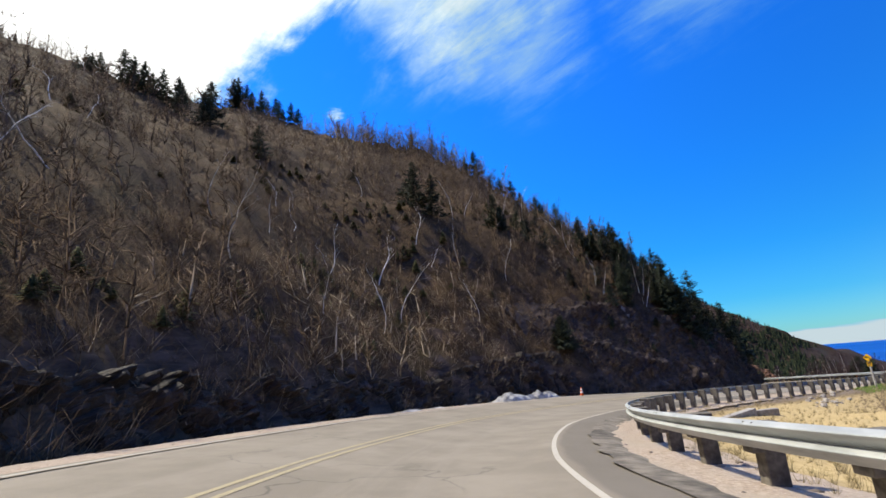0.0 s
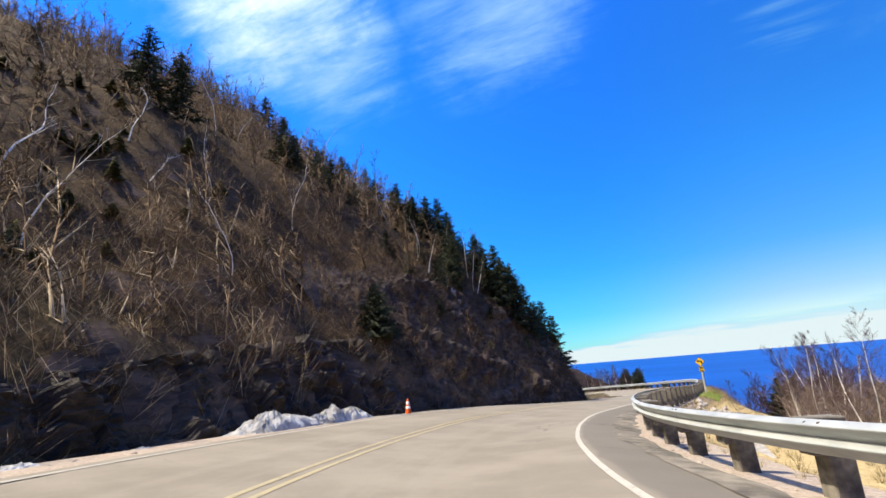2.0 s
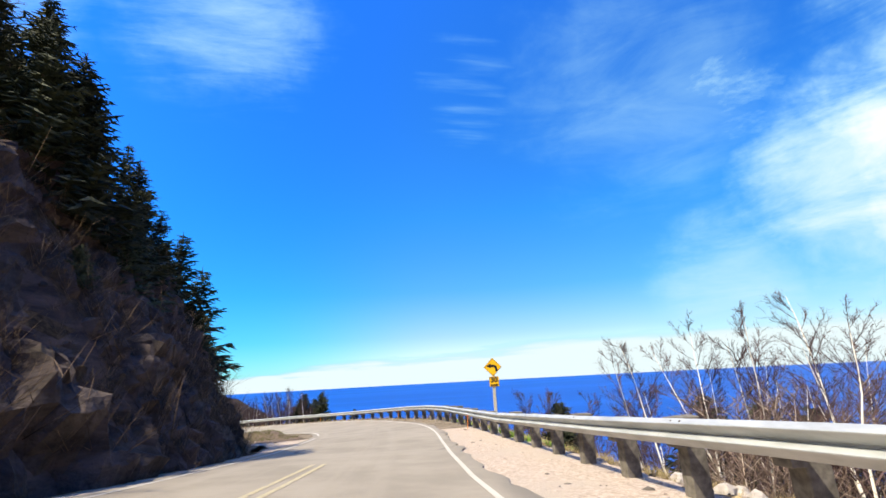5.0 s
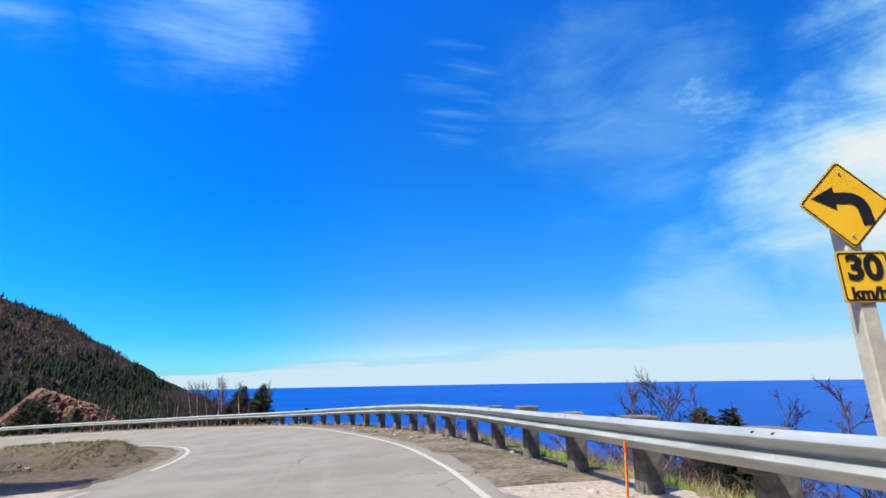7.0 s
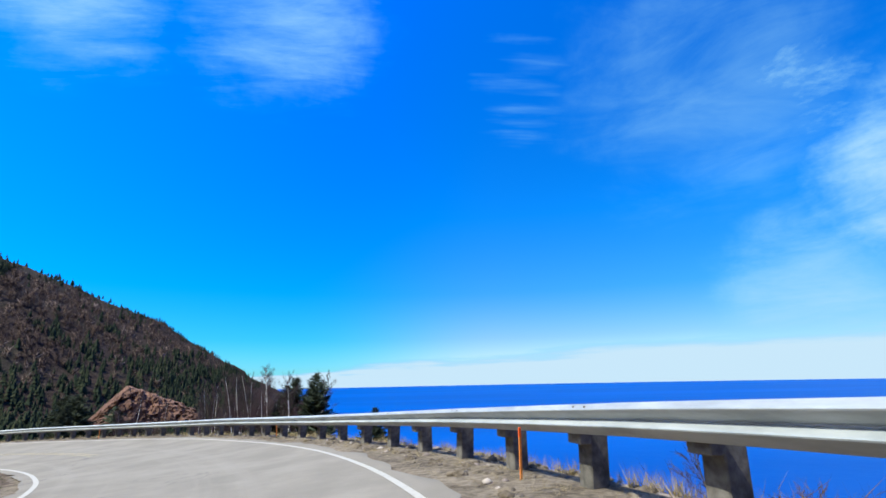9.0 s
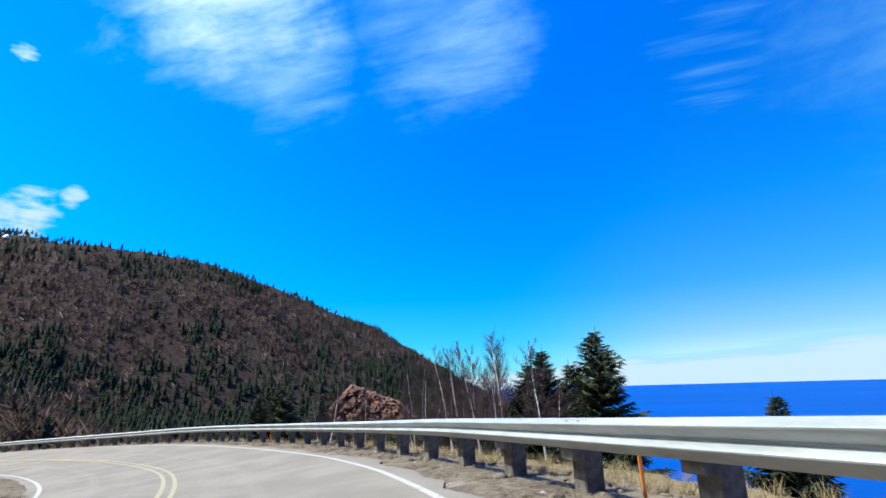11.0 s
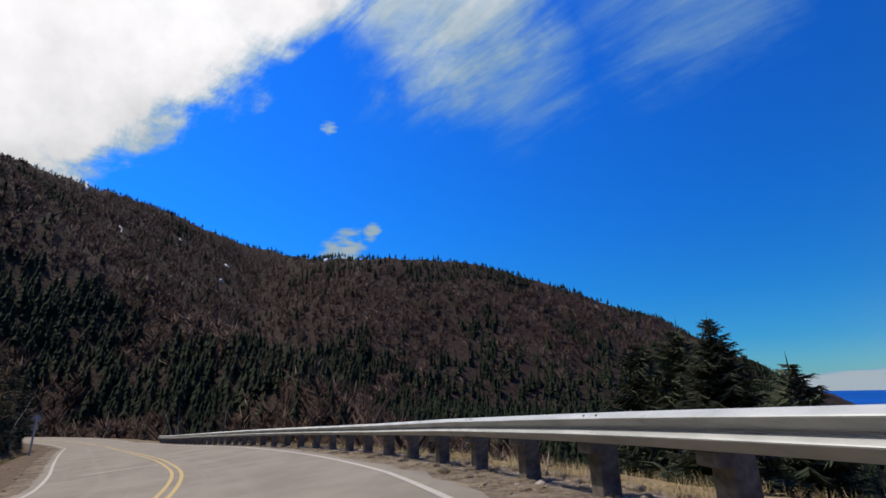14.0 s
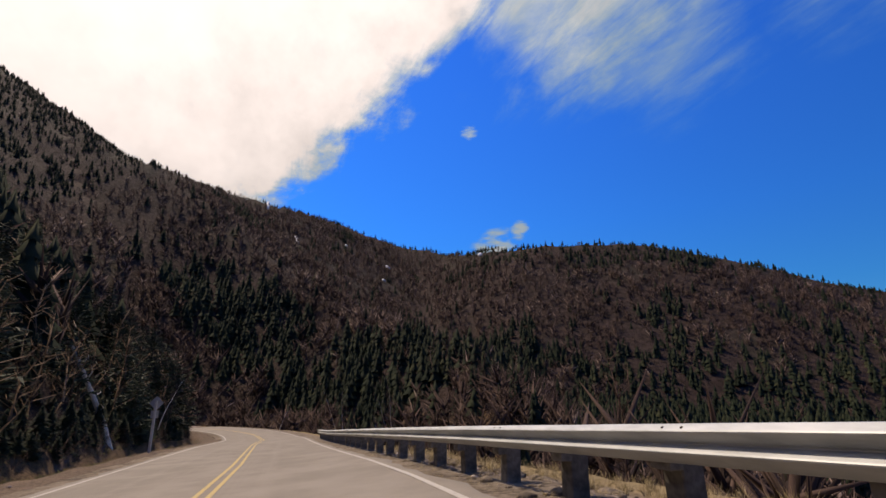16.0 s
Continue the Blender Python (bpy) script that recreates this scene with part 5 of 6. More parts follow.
def hillside(rng, count, t0, t1, d0, d1, power=1.0, off_rock=False):
    """Random places up the hill on the left, thinner with the distance d from its foot."""
    t = rng.uniform(t0, t1, count)
    d = d0 + (d1 - d0) * rng.random(count) ** power
    p = at(t, -(FOOT(t) + d))
    # keep only places whose nearest station is their own, so that none falls back onto the road
    t2, lat2 = nearest(p[:, 0], p[:, 1])
    ok = (-lat2 - FOOT(t2) > d0 * 0.8) & (lat2 < 0)
    if off_rock:
        ok &= (-lat2 - FOOT(t2) > CLIFF(t2) / 1.75 + 0.4) | (CLIFF(t2) < 3.2)
    p, t, d = p[ok], t2[ok], (-lat2 - FOOT(t2))[ok]
    z, _, _ = land(p[:, 0], p[:, 1])
    return np.column_stack([p[:, 0], p[:, 1], z]), t, d


rng = np.random.default_rng(11)


def forest(patterns, spots, size, tilt=3.0):
    """Plants the patterns in turn: each stands first at a spot of its own, then its copies follow."""
    for n, p in enumerate(spots):
        tree = patterns[n % len(patterns)]
        m = pose(p[0], p[1], p[2] - 0.15, rng.uniform(-tilt, tilt), rng.uniform(-tilt, tilt), rng.uniform(0, 360)) @ Matrix.Scale(rng.uniform(*size), 4)
        if n < len(patterns):
            tree.matrix_basis = m
        else:
            copy_to(tree, m)


def bare_patterns(label, group, seeds, tall, mats, **kw):
    out = []
    for s in seeds:
        trunk, crown = grow_branching(s, tall, **kw)
        out.append(tree_thing("bare_tree", label, "tree", group, (("trunk", trunk), ("crown", crown)), mats))
    return out


def spruce_patterns(label, group, seeds, tall, wide, ragged=0.25, fine=0.42):
    out = []
    for s in seeds:
        trunk, crown = grow_spruce(s, tall, wide, ragged, fine)
        out.append(tree_thing("spruce", label, "tree", group, (("trunk", trunk), ("crown", crown)), (BARK, NEEDLE)))
    return out


def fit_trees(patterns, rows):
    """Stands trees at x, y so that their tips reach the heights given."""
    for n, (x, y, top) in enumerate(rows):
        tree = patterns[n % len(patterns)]
        z = ground_z(x, y)
        high = max(v.co.z for child in tree.children for v in child.data.vertices)
        m = pose(x, y, z - 0.12, 0, 0, 70 * n) @ Matrix.Scale(max(1.2, top - z) / high, 4)
        if n < len(patterns):
            tree.matrix_basis = m
        else:
            copy_to(tree, m)


HILLTOP = [  # x, y, height of the tip: spruces on the skyline of the slope
    (-72.0, 0.9, 45.8), (-72.5, 1.8, 46.6), (-68.9, 4.3, 45.8), (-66.7, 6.5, 43.4), (-65.0, 8.4, 41.9), (-71.1, 11.4, 44.8), (-59.6, 13.1, 38.5), (-107.1, 29.3, 71.9),
    (-107.5, 31.4, 70.9), (-101.8, 33.1, 66.9), (-102.6, 36.7, 66.3), (-98.2, 38.6, 63.3), (-81.6, 53.3, 49.8), (-76.3, 54.0, 46.8), (-77.5, 57.4, 48.2), (-71.8, 61.5, 43.8),
    (-62.8, 64.5, 36.4), (-57.0, 61.0, 33.3), (-48.7, 56.4, 26.8), (-46.0, 56.7, 25.2), (-44.1, 58.8, 23.8), (-41.9, 61.0, 21.3), (-42.2, 65.0, 21.4), (-39.6, 65.5, 20.3),
    (-36.8, 65.4, 16.1), (-33.3, 64.4, 14.5), (-32.9, 65.7, 13.3), (-29.7, 65.6, 10.6), (-41.3, 30.2, 23.6), (-61.1, 59.2, 40.1)]
NOSE = [  # the same over the rock face
    (-38.7, 39.8, 20.3), (-38.5, 40.7, 18.9), (-35.4, 51.3, 17.3), (-33.9, 51.6, 15.7), (-33.3, 53.1, 16.0), (-33.4, 55.8, 16.6), (-32.2, 55.3, 14.7), (-29.3, 54.9, 11.6),
    (-27.4, 54.5, 10.2), (-25.9, 54.0, 7.8), (-26.7, 60.0, 7.1), (-26.1, 62.2, 4.0), (-30.5, 52.0, 12.7), (-27.6, 52.7, 9.0), (-26.5, 53.2, 8.5), (-25.6, 54.2, 6.6),
    (-24.6, 55.0, 3.4), (-25.0, 56.6, 4.6), (-26.8, 66.3, 5.9), (-28.0, 58.0, 9.6), (-29.6, 49.6, 10.8), (-24.9, 64.2, 1.2)]


def beside_them(rows, seed, near, lower):
    """Smaller neighbours for a row of trees, so that they stand in clumps."""
    r = random.Random(seed)
    out = []
    for x, y, top in rows:
        for _ in range(r.choice((1, 1, 2))):
            a, d = r.uniform(0, 6.28), near * r.uniform(0.7, 1.5)
            out.append((x + d * math.cos(a), y + d * math.sin(a), top - lower * r.uniform(0.4, 1.0)))
    return out


def plant_hill():
    # leafless trees on the slope above the road
    spots, t, d = hillside(rng, 560, -2.5, 6.6, 2.2, 44, 1.0, True)
    spots = spots[(t < 5.6) | ((t < 6.8) & (d > 5))]
    forest(bare_patterns("leafless grey-brown hardwood on the steep hillside", "hardwoods on the hillside", (1, 2, 3, 4, 5, 6), 5.6, (BARK, TWIG), boughs=20, twigs=8, fine=3, low=0.25, lean=0.22, crook=0.17, stout=0.9, fine_r=0.007), spots[:84], (0.55, 1.1), 12)
    rows = [(*p[:2], p[2] - 0.15, s, rng.uniform(0.9, 1.15), rng.uniform(0, 6.28), k) for k, (p, s) in enumerate(zip(spots[84:214], rng.uniform(0.55, 1.1, 130)))]
    tagged(scatter("hillside_wood", [joined(*grow_branching(s, 5.6, boughs=20, twigs=8, fine=3, low=0.25, lean=0.25, crook=0.17, stout=0.9, fine_r=0.008)) for s in (7, 8, 9, 10)], rows, TWIG), "leafless grey-brown wood on the steep hillside", "wood", kind="stuff")
    spots, t, d = hillside(rng, 160, -1.5, 6.4, 2.5, 26, 0.9, True)
    forest(bare_patterns("pale leaning birch without leaves on the hillside", "birches on the hillside", (21, 22, 23, 24, 25), 5.6, (BIRCH, PALE_WOOD), boughs=9, twigs=3, fine=1, low=0.35, lean=0.45, crook=0.30, stout=0.85, fine_r=0.006), spots[:52], (0.5, 1.15), 18)
    spots, t, d = hillside(rng, 120, -2.5, 7.5, 6.0, 30, 0.8, True)
    forest(spruce_patterns("dark green spruce among bare trees on the hillside", "spruces on the hillside", (31, 32, 33), 4.4, 1.5, 0.4), spots[:9], (0.45, 0.9))
    fit_trees(spruce_patterns("dark ragged spruce on the skyline of the hill", "spruces along the hilltop", (34, 35, 36, 37), 5.0, 1.35, 0.45, 0.7), HILLTOP + beside_them(HILLTOP, 5, 1.5, 2.6))
    # spruces on the edge of the rock nose
    spots, t, d = hillside(rng, 260, 5.0, 9.6, 3.4, 18, 1.0, True)
    forest(spruce_patterns("dark spruce clinging to the rocky nose of the hill", "spruces on the rock nose", (41, 42), 4.0, 1.4, 0.4), spots[:64], (0.4, 0.8))
    fit_trees(spruce_patterns("tall dark spruce on the brow of the rock face", "spruces on the brow of the rock", (43, 44, 47), 5.0, 1.25, 0.42, 1.1), NOSE + beside_them(NOSE[::2], 8, 1.2, 2.0))
    fit_trees(spruce_patterns("bushy green spruce low on the slope above the shoulder", "spruces low on the slope", (45, 46), 4.0, 1.5, 0.3, 1.4), [(-27.4, 35.0, 4.1), (-28.4, 37.0, 3.8), (-27.2, 38.8, 1.4), (-26.4, 49.5, -0.6), (-27.6, 43.0, 2.0), (-24.6, 52.5, -0.8)])
    fit_trees(bare_patterns("bleached dead tree leaning out from the rock face", "dead trees on the rock", (51,), 3.2, (PALE_WOOD, PALE_WOOD), spread=0.5, boughs=10, twigs=4, fine=1, lean=0.4, low=0.15, crook=0.2, stout=1.3, fine_r=0.008), [(-26.0, 45.0, 1.5)])
    fit_trees(bare_patterns("pinkish leafless tree among spruces on the brow", "bare trees on the brow", (53, 54), 4.6, (BIRCH, BIRCH_TWIG), stems=2, boughs=22, twigs=9, fine=4, low=0.3), [(-29.0, 52.4, 10.9), (-30.6, 50.4, 11.6), (-27.9, 50.6, 8.0), (-36.4, 50.0, 17.6), (-34.6, 48.6, 15.2), (-31.4, 47.4, 11.4), (-29.8, 46.0, 9.4)])
    # the undergrowth and the far part of the same wood
    spots, t, d = hillside(rng, 6200, -4.0, 9.3, 0.8, 100, 1.15)
    keep = ~((t > 4.2) & (t < 8.2) & (d < CLIFF(t) / 1.75 + 0.6) & (rng.random(len(t)) < 0.72)) & ~((t > 6.0) & (d < 14) & (rng.random(len(t)) < 0.8))
    spots = spots[keep]
    rows = [(*p[:2], p[2] - 0.2, s, rng.uniform(0.8, 1.2), rng.uniform(0, 6.28), k) for k, (p, s) in enumerate(zip(spots, 1.3 + 3.0 * rng.random(len(spots)) ** 1.3))]
    tagged(scatter("hillside_thicket", [small_bare(s, 18, 1.9) for s in range(60, 68)], rows, HILL_TWIG), "dense leafless brown brush and young trees covering the hillside", "thicket", kind="stuff")
    spots, t, d = hillside(rng, 4600, -4.0, 9.6, 0.0, 46, 1.3)
    keep = ~((t > 4.2) & (t < 8.2) & (d < CLIFF(t) / 1.75 + 0.6) & (rng.random(len(t)) < 0.45))
    spots = spots[keep]
    rows = [(*p[:2], p[2] + 0.15, s, rng.uniform(0.7, 1.1), rng.uniform(0, 6.28), k) for k, (p, s) in enumerate(zip(spots, rng.uniform(0.8, 2.2, len(spots))))]
    tagged(scatter("hillside_brush", [shrub(s, 15) for s in range(300, 308)], rows, HILL_TWIG), "low tangled leafless brush over the brown slope", "brush", kind="stuff")
    spots, t, d = hillside(rng, 1500, -3.0, 6.0, 2.0, 26, 1.0)
    spots = spots[rough(spots[:, 0], spots[:, 1], 0.11, 21.0) > 0.10]
    rows = [(*p[:2], p[2] - 0.1, s, rng.uniform(0.7, 1.1), rng.uniform(0, 6.28), k) for k, (p, s) in enumerate(zip(spots, rng.uniform(0.4, 1.2, len(spots))))]
    tagged(scatter("evergreen_scrub", [small_spruce(s, 7, 0.7, 0.6) for s in range(380, 385)], rows, SCRUB), "patches of low olive-green evergreen scrub on the hillside", "scrub", kind="stuff")
    spots, t, d = hillside(rng, 3800, -4.0, 5.2, -0.2, 8, 1.0)
    rows = [(*p[:2], p[2] - 0.1, s, rng.uniform(0.5, 0.9), rng.uniform(0, 6.28), k) for k, (p, s) in enumerate(zip(spots, rng.uniform(0.5, 1.8, len(spots))))]
    tagged(scatter("foot_brush", [shrub(s, 14) for s in range(320, 326)], rows, HILL_TWIG), "tangled brown brush along the foot of the slope", "brush", kind="stuff")


def plant_sea_side():
    # birches and brush below the rail on the way to the point
    white = bare_patterns("white-stemmed birch below the guard rail", "birches below the rail", (101, 102, 103, 104), 7.2, (BIRCH, BIRCH_TWIG), spread=0.34, stems=2, boughs=36, twigs=13, fine=5, low=0.34, lean=0.08, crook=0.09, open_out=0.2, stout=0.95, fine_r=0.0055, wide=0.1)
    fit_trees(white, [(-3.9, 61.4, -1.2), (-5.1, 57.4, -1.0), (-5.3, 55.2, -0.3), (-4.8, 54.9, -0.5), (-4.4, 54.6, -1.2), (-6.3, 49.8, -0.3), (-4.8, 51.2, -1.5), (-4.2, 50.6, -1.6), (-6.3, 47.1, -1.6),
                      (-6.0, 46.2, -1.8), (-6.0, 41.9, 0.4), (-3.5, 38.0, 0.4), (-2.0, 44.0, 0.0), (0.5, 49.0, 0.2), (2.0, 40.0, 0.5), (1.5, 64.0, -1.8), (-8.0, 46.0, -1.6), (-1.0, 57.0, -1.2)])
    t, lat = rng.uniform(3.6, 6.9, 900), 9.0 + 30 * rng.random(900) ** 1.2
    p = beside(t, lat)
    p = p[p[:, 2] < -4.4]
    rows = [(*q[:2], q[2] - 0.2, s, 1.0, rng.uniform(0, 6.28), k) for k, (q, s) in enumerate(zip(p, np.clip(rng.uniform(-4.0, -2.7, len(p)) - p[:, 2], 1.0, 7.0)))]
    tagged(scatter("roadside_brush", [small_bare(s, 30, 0.75) for s in range(80, 85)], rows, PALE_BRUSH), "bare brown brush on the slope below the rail", "thicket", kind="stuff")
    # the clump past the hairpin
    birch = bare_patterns("slender white birch clump beyond the guard rail", "birches past the bend", (111, 112, 113, 114), 6.8, (BIRCH, BIRCH_TWIG), spread=0.36, stems=2, boughs=56, twigs=13, fine=5, low=0.38, lean=0.05, crook=0.055, open_out=0.14, stout=1.3, fine_r=0.0055, wide=-0.10)
    fit_trees(birch, [(-33.1, 119.6, -3.7), (-32.5, 119.7, -3.4), (-31.4, 117.9, -4.2), (-30.4, 118.1, -3.4), (-29.2, 116.3, -2.8), (-28.5, 115.3, -2.8), (-28.0, 115.4, -3.0), (-27.5, 114.4, -2.9),
                      (-26.9, 114.6, -2.4), (-26.5, 113.5, -2.3), (-25.5, 115.3, -3.3), (-24.5, 112.9, -3.0), (-23.5, 113.5, -3.0), (-40.9, 121.9, -4.5), (-36.0, 124.0, -4.6), (-42.6, 124.5, -4.8), (-38.4, 122.6, -4.8)])
    fir = spruce_patterns("dark green spruce beyond the guard rail", "spruces past the bend", (121, 122, 123), 6.5, 1.9, 0.38, 2.6)
    fit_trees(fir, [(-22.1, 108.9, -3.15), (-24.8, 115.0, -3.3), (-25.6, 115.5, -3.9), (-23.5, 114.8, -4.0), (-45.6, 120.6, -5.41), (-50.1, 129.5, -4.21), (-53.4, 133.1, -4.31), (-17.9, 105.2, -5.41), (-47.0, 131.0, -5.61), (-4.6, 71.2, -4.01), (-6.2, 68.2, -3.91), (-3.8, 58.5, -3.2), (-2.2, 55.0, -3.6), (0.6, 60.5, -3.81)])

    bush = bare_patterns("purple-brown leafless bush beyond the guard rail", "bushes at the point", (117, 118), 5.0, (BARK, BIRCH_TWIG), spread=0.36, stems=4, boughs=56, twigs=11, fine=6, low=0.2, lean=0.12, open_out=0.40, fine_r=0.0065)
    fit_trees(bush, [(-4.2, 73.8, -3.4), (-4.8, 74.4, -3.6), (-6.2, 69.7, -3.1), (-5.8, 69.9, -3.6), (-4.0, 67.5, -3.2), (-3.4, 66.6, -3.4), (-8.0, 84.0, -4.9)])


def plant_valley():
    # trees on the bank left of the road past the bend, and along the far end of the road
    spots, t, d = hillside(rng, 240, 11.0, 27.0, 1.0, 30, 1.2)
    spots = spots[~((t > 18.0) & (t < 20.3) & (d < 2.6))]
    forest(bare_patterns("leafless reddish hardwood beside the road", "hardwoods past the bend", (131, 132, 133), 7.0, (BARK, TWIG), boughs=24, twigs=9, fine=4, lean=0.15, crook=0.14, stout=0.8), spots[:40], (0.6, 1.1), 7)
    spots, t, d = hillside(rng, 260, 12.5, 27.5, 1.5, 42, 1.0)
    spots = spots[~((t > 18.0) & (t < 20.3) & (d < 2.6))]
    forest(spruce_patterns("tall dark spruce on the bank past the bend", "spruces on the bank", (141, 142, 143), 9.0, 2.3, 0.35), spots[:75], (0.5, 1.05))
    spots, t, d = hillside(rng, 220, 14.5, 23.0, 0.6, 12, 1.0)
    spots = spots[~((t > 18.0) & (t < 20.3) & (d < 2.6))]
    forest(spruce_patterns("shaded spruce at the foot of the wooded bank", "spruces at the foot of the bank", (144, 145), 7.0, 2.2, 0.35), spots[:80], (0.6, 1.15))
    spots, t, d = hillside(rng, 60, 15.5, 24.0, 0.4, 7, 1.0)
    spots = spots[~((t > 18.0) & (t < 20.3) & (d < 2.6))]
    forest(bare_patterns("leaning white birch at the edge of the dark wood", "birches at the edge of the wood", (147, 148, 149), 6.5, (BIRCH, BIRCH_TWIG), boughs=18, twigs=7, fine=3, lean=0.32, crook=0.2, stout=0.9), spots[:14], (0.6, 1.0), 12)
    # a broken pale trunk leaning over the verge by the sign
    trunk, stubs = Shape(), Shape()
    pts = [Vector((0, 0, -0.5)), Vector((0.05, -0.6, 1.2)), Vector((0.2, -1.2, 2.5)), Vector((0.3, -2.1, 4.3)), Vector((0.6, -2.8, 5.8))]
    trunk.tube(pts, [0.20, 0.17, 0.15, 0.13, 0.09], 7)
    for k, (side, up) in enumerate(((0.7, 0.5), (-0.9, 0.4), (0.5, 1.1), (-0.4, 0.9), (1.0, 0.2))):
        q = pts[1].lerp(pts[4], 0.15 + 0.2 * k)
        stubs.tube([q, q + Vector((side * 0.5, 0.3, up * 0.5)), q + Vector((side * 1.1, 0.2, up * 0.9))], [0.05, 0.03, 0.0], 4)
    snag = tree_thing("dead_tree", "broken pale dead trunk leaning over the grass verge", "tree", "", (("trunk", trunk), ("branches", stubs)), (PALE_WOOD, PALE_WOOD))
    snag.matrix_basis = pose(-97.5, 110.84, ground_z(-97.5, 110.84))
    # pale bare trees beyond the rail where the road turns away
    t, lat = rng.uniform(18.5, 27, 24), rng.uniform(5.5, 20, 24)
    forest(bare_patterns("pinkish-grey leafless tree at the far end of the rail", "bare trees at the end of the rail", (151, 152, 153), 6.0, (PALE_WOOD, BIRCH_TWIG), stems=2, boughs=24, twigs=8, fine=4, lean=0.16, stout=0.9), beside(t, lat), (0.6, 1.1), 6)
    # the valley slope right of the road
    n = 700
    t, lat = rng.uniform(12.5, 28, n), rng.uniform(14, 60, n)
    p = beside(t, lat)
    rows = [(*q[:2], q[2] - 0.3, s, 1.1, rng.uniform(0, 6.28), k) for k, (q, s) in enumerate(zip(p, rng.uniform(3, 7, n)))]
    tagged(scatter("valley_thicket", [small_bare(s, 34) for s in range(90, 95)], rows[: n * 3 // 5], FAR_TWIG), "bare brown trees in the valley below the road", "thicket", kind="stuff")
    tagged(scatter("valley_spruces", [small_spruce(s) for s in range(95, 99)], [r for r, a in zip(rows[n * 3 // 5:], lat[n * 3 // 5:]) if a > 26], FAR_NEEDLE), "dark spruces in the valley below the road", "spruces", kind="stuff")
    # thicket on the bank left of the road
    spots, t, d = hillside(rng, 1900, 9.5, 28.0, 0.6, 70, 1.1)
    rows = [(*p[:2], p[2] - 0.2, s, rng.uniform(0.8, 1.2), rng.uniform(0, 6.28), k) for k, (p, s) in enumerate(zip(spots, 1.6 + 5.0 * rng.random(len(spots))))]
    tagged(scatter("bank_thicket", [small_bare(s, 18, 1.4) for s in range(170, 176)], rows, HILL_TWIG), "leafless brown brush on the bank past the bend", "thicket", kind="stuff")
    spots, t, d = hillside(rng, 2600, 12.0, 27.5, 0.0, 10, 0.9)
    rows = [(*p[:2], p[2] - 0.1, s, rng.uniform(0.6, 1.0), rng.uniform(0, 6.28), k) for k, (p, s) in enumerate(zip(spots, rng.uniform(0.6, 1.9, len(spots))))]
    tagged(scatter("bank_brush", [shrub(s, 15) for s in range(360, 366)], rows, FAR_TWIG), "low dark brush over the foot of the bank", "brush", kind="stuff")
    spots, t, d = hillside(rng, 1500, 14.0, 24.0, 0.3, 9, 1.0)
    rows = [(*p[:2], p[2] - 0.1, s, rng.uniform(0.8, 1.4), rng.uniform(0, 6.28), k) for k, (p, s) in enumerate(zip(spots, rng.uniform(0.5, 1.5, len(spots))))]
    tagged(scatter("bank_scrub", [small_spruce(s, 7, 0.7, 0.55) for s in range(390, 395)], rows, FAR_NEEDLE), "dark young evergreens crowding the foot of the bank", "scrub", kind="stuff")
    t = rng.uniform(15.0, 22.0, 1500)
    p = beside(t, -FOOT(t) + 0.9 - 2.2 * rng.random(1500))
    rows = [(*q[:2], q[2] - 0.02, s, 0.8, rng.uniform(0, 6.28), k) for k, (q, s) in enumerate(zip(p, rng.uniform(0.15, 0.4, 1500)))]
    tagged(scatter("bank_grass", [tuft(s, 11, 0.9, 0.03) for s in range(260, 265)], rows, SCRUB), "short dark grass along the shaded verge", "grass", kind="stuff")
    # the long ridge
    n = 38000
    x, y = np.r_[rng.uniform(-620, -40, n), rng.uniform(-260, -70, 4000)], np.r_[rng.uniform(-130, 600, n), rng.uniform(60, 250, 4000)]
    off = valley_side(x, y)
    t, lat = nearest(x, y)
    ok = ((off > -14) & (off < 300)) | ((lat < 0) & (lat > -420) & (t > 13)) | (np.hypot(x + 455, y + 75) < 230)
    x, y, off, t, lat = x[ok], y[ok], off[ok], t[ok], lat[ok]
    z, _, _ = land(x, y)
    ok = (z > SEA_LEVEL + 3) & ((lat > 50) | ((lat > 14) & (t > 17)) | ((-lat > FOOT(t) + 6) & (t > 13.5)) | (lat < -75)) & ((t > 9) | (lat > 0)) & ((y < 500) | (z > -8))
    for a, b, _, _ in ICE:
        ok &= np.hypot(x - a - 4, y - b) > 9
    x, y, z, off, t, lat = (v[ok] for v in (x, y, z, off, t, lat))
    some, patchy = rng.random(len(x)), rough(x, y, 0.022, 3.0) + 0.5 * rough(x, y, 0.07, 9.0)
    # spruce stands: along the crest, over the foot of the slope, and in a belt across the head of the valley
    crest = np.interp(y, [250, 290, 380, 430, 520], [8, 32, 38, 16, 9]) * np.where(x > -365, 1.0, 0.35)
    stand = off < crest * (1.0 + 1.2 * patchy)
    stand |= (y > 195) & (z < 6 + 26 * patchy + 9 * smooth(x, -225, -190))
    along = np.clip(((x + 262) * 102 + (y - 108) * 52) / (102 ** 2 + 52 ** 2), 0, 1)
    stand |= np.hypot(x + 262 - 102 * along, y - 108 - 52 * along) < 13 + 20 * patchy
    stand |= (t > 13) & (t < 26) & (lat < -8) & (lat > -75) & (patchy > -0.22)
    stand |= (patchy > 0.46)
    fir = (stand & (some < 0.93)) | (some < 0.04)
    size = (3.2 + 4.6 * rng.random(len(x)) ** 1.4) * np.interp(off, [-10, 6, 40], [0.55, 0.6, 1.0])
    rows = [(a, b, c - 0.6, s, 1.0, r, q) for a, b, c, s, r, q in zip(x, y, z, size, rng.uniform(0, 6.28, len(x)), range(len(x)))]
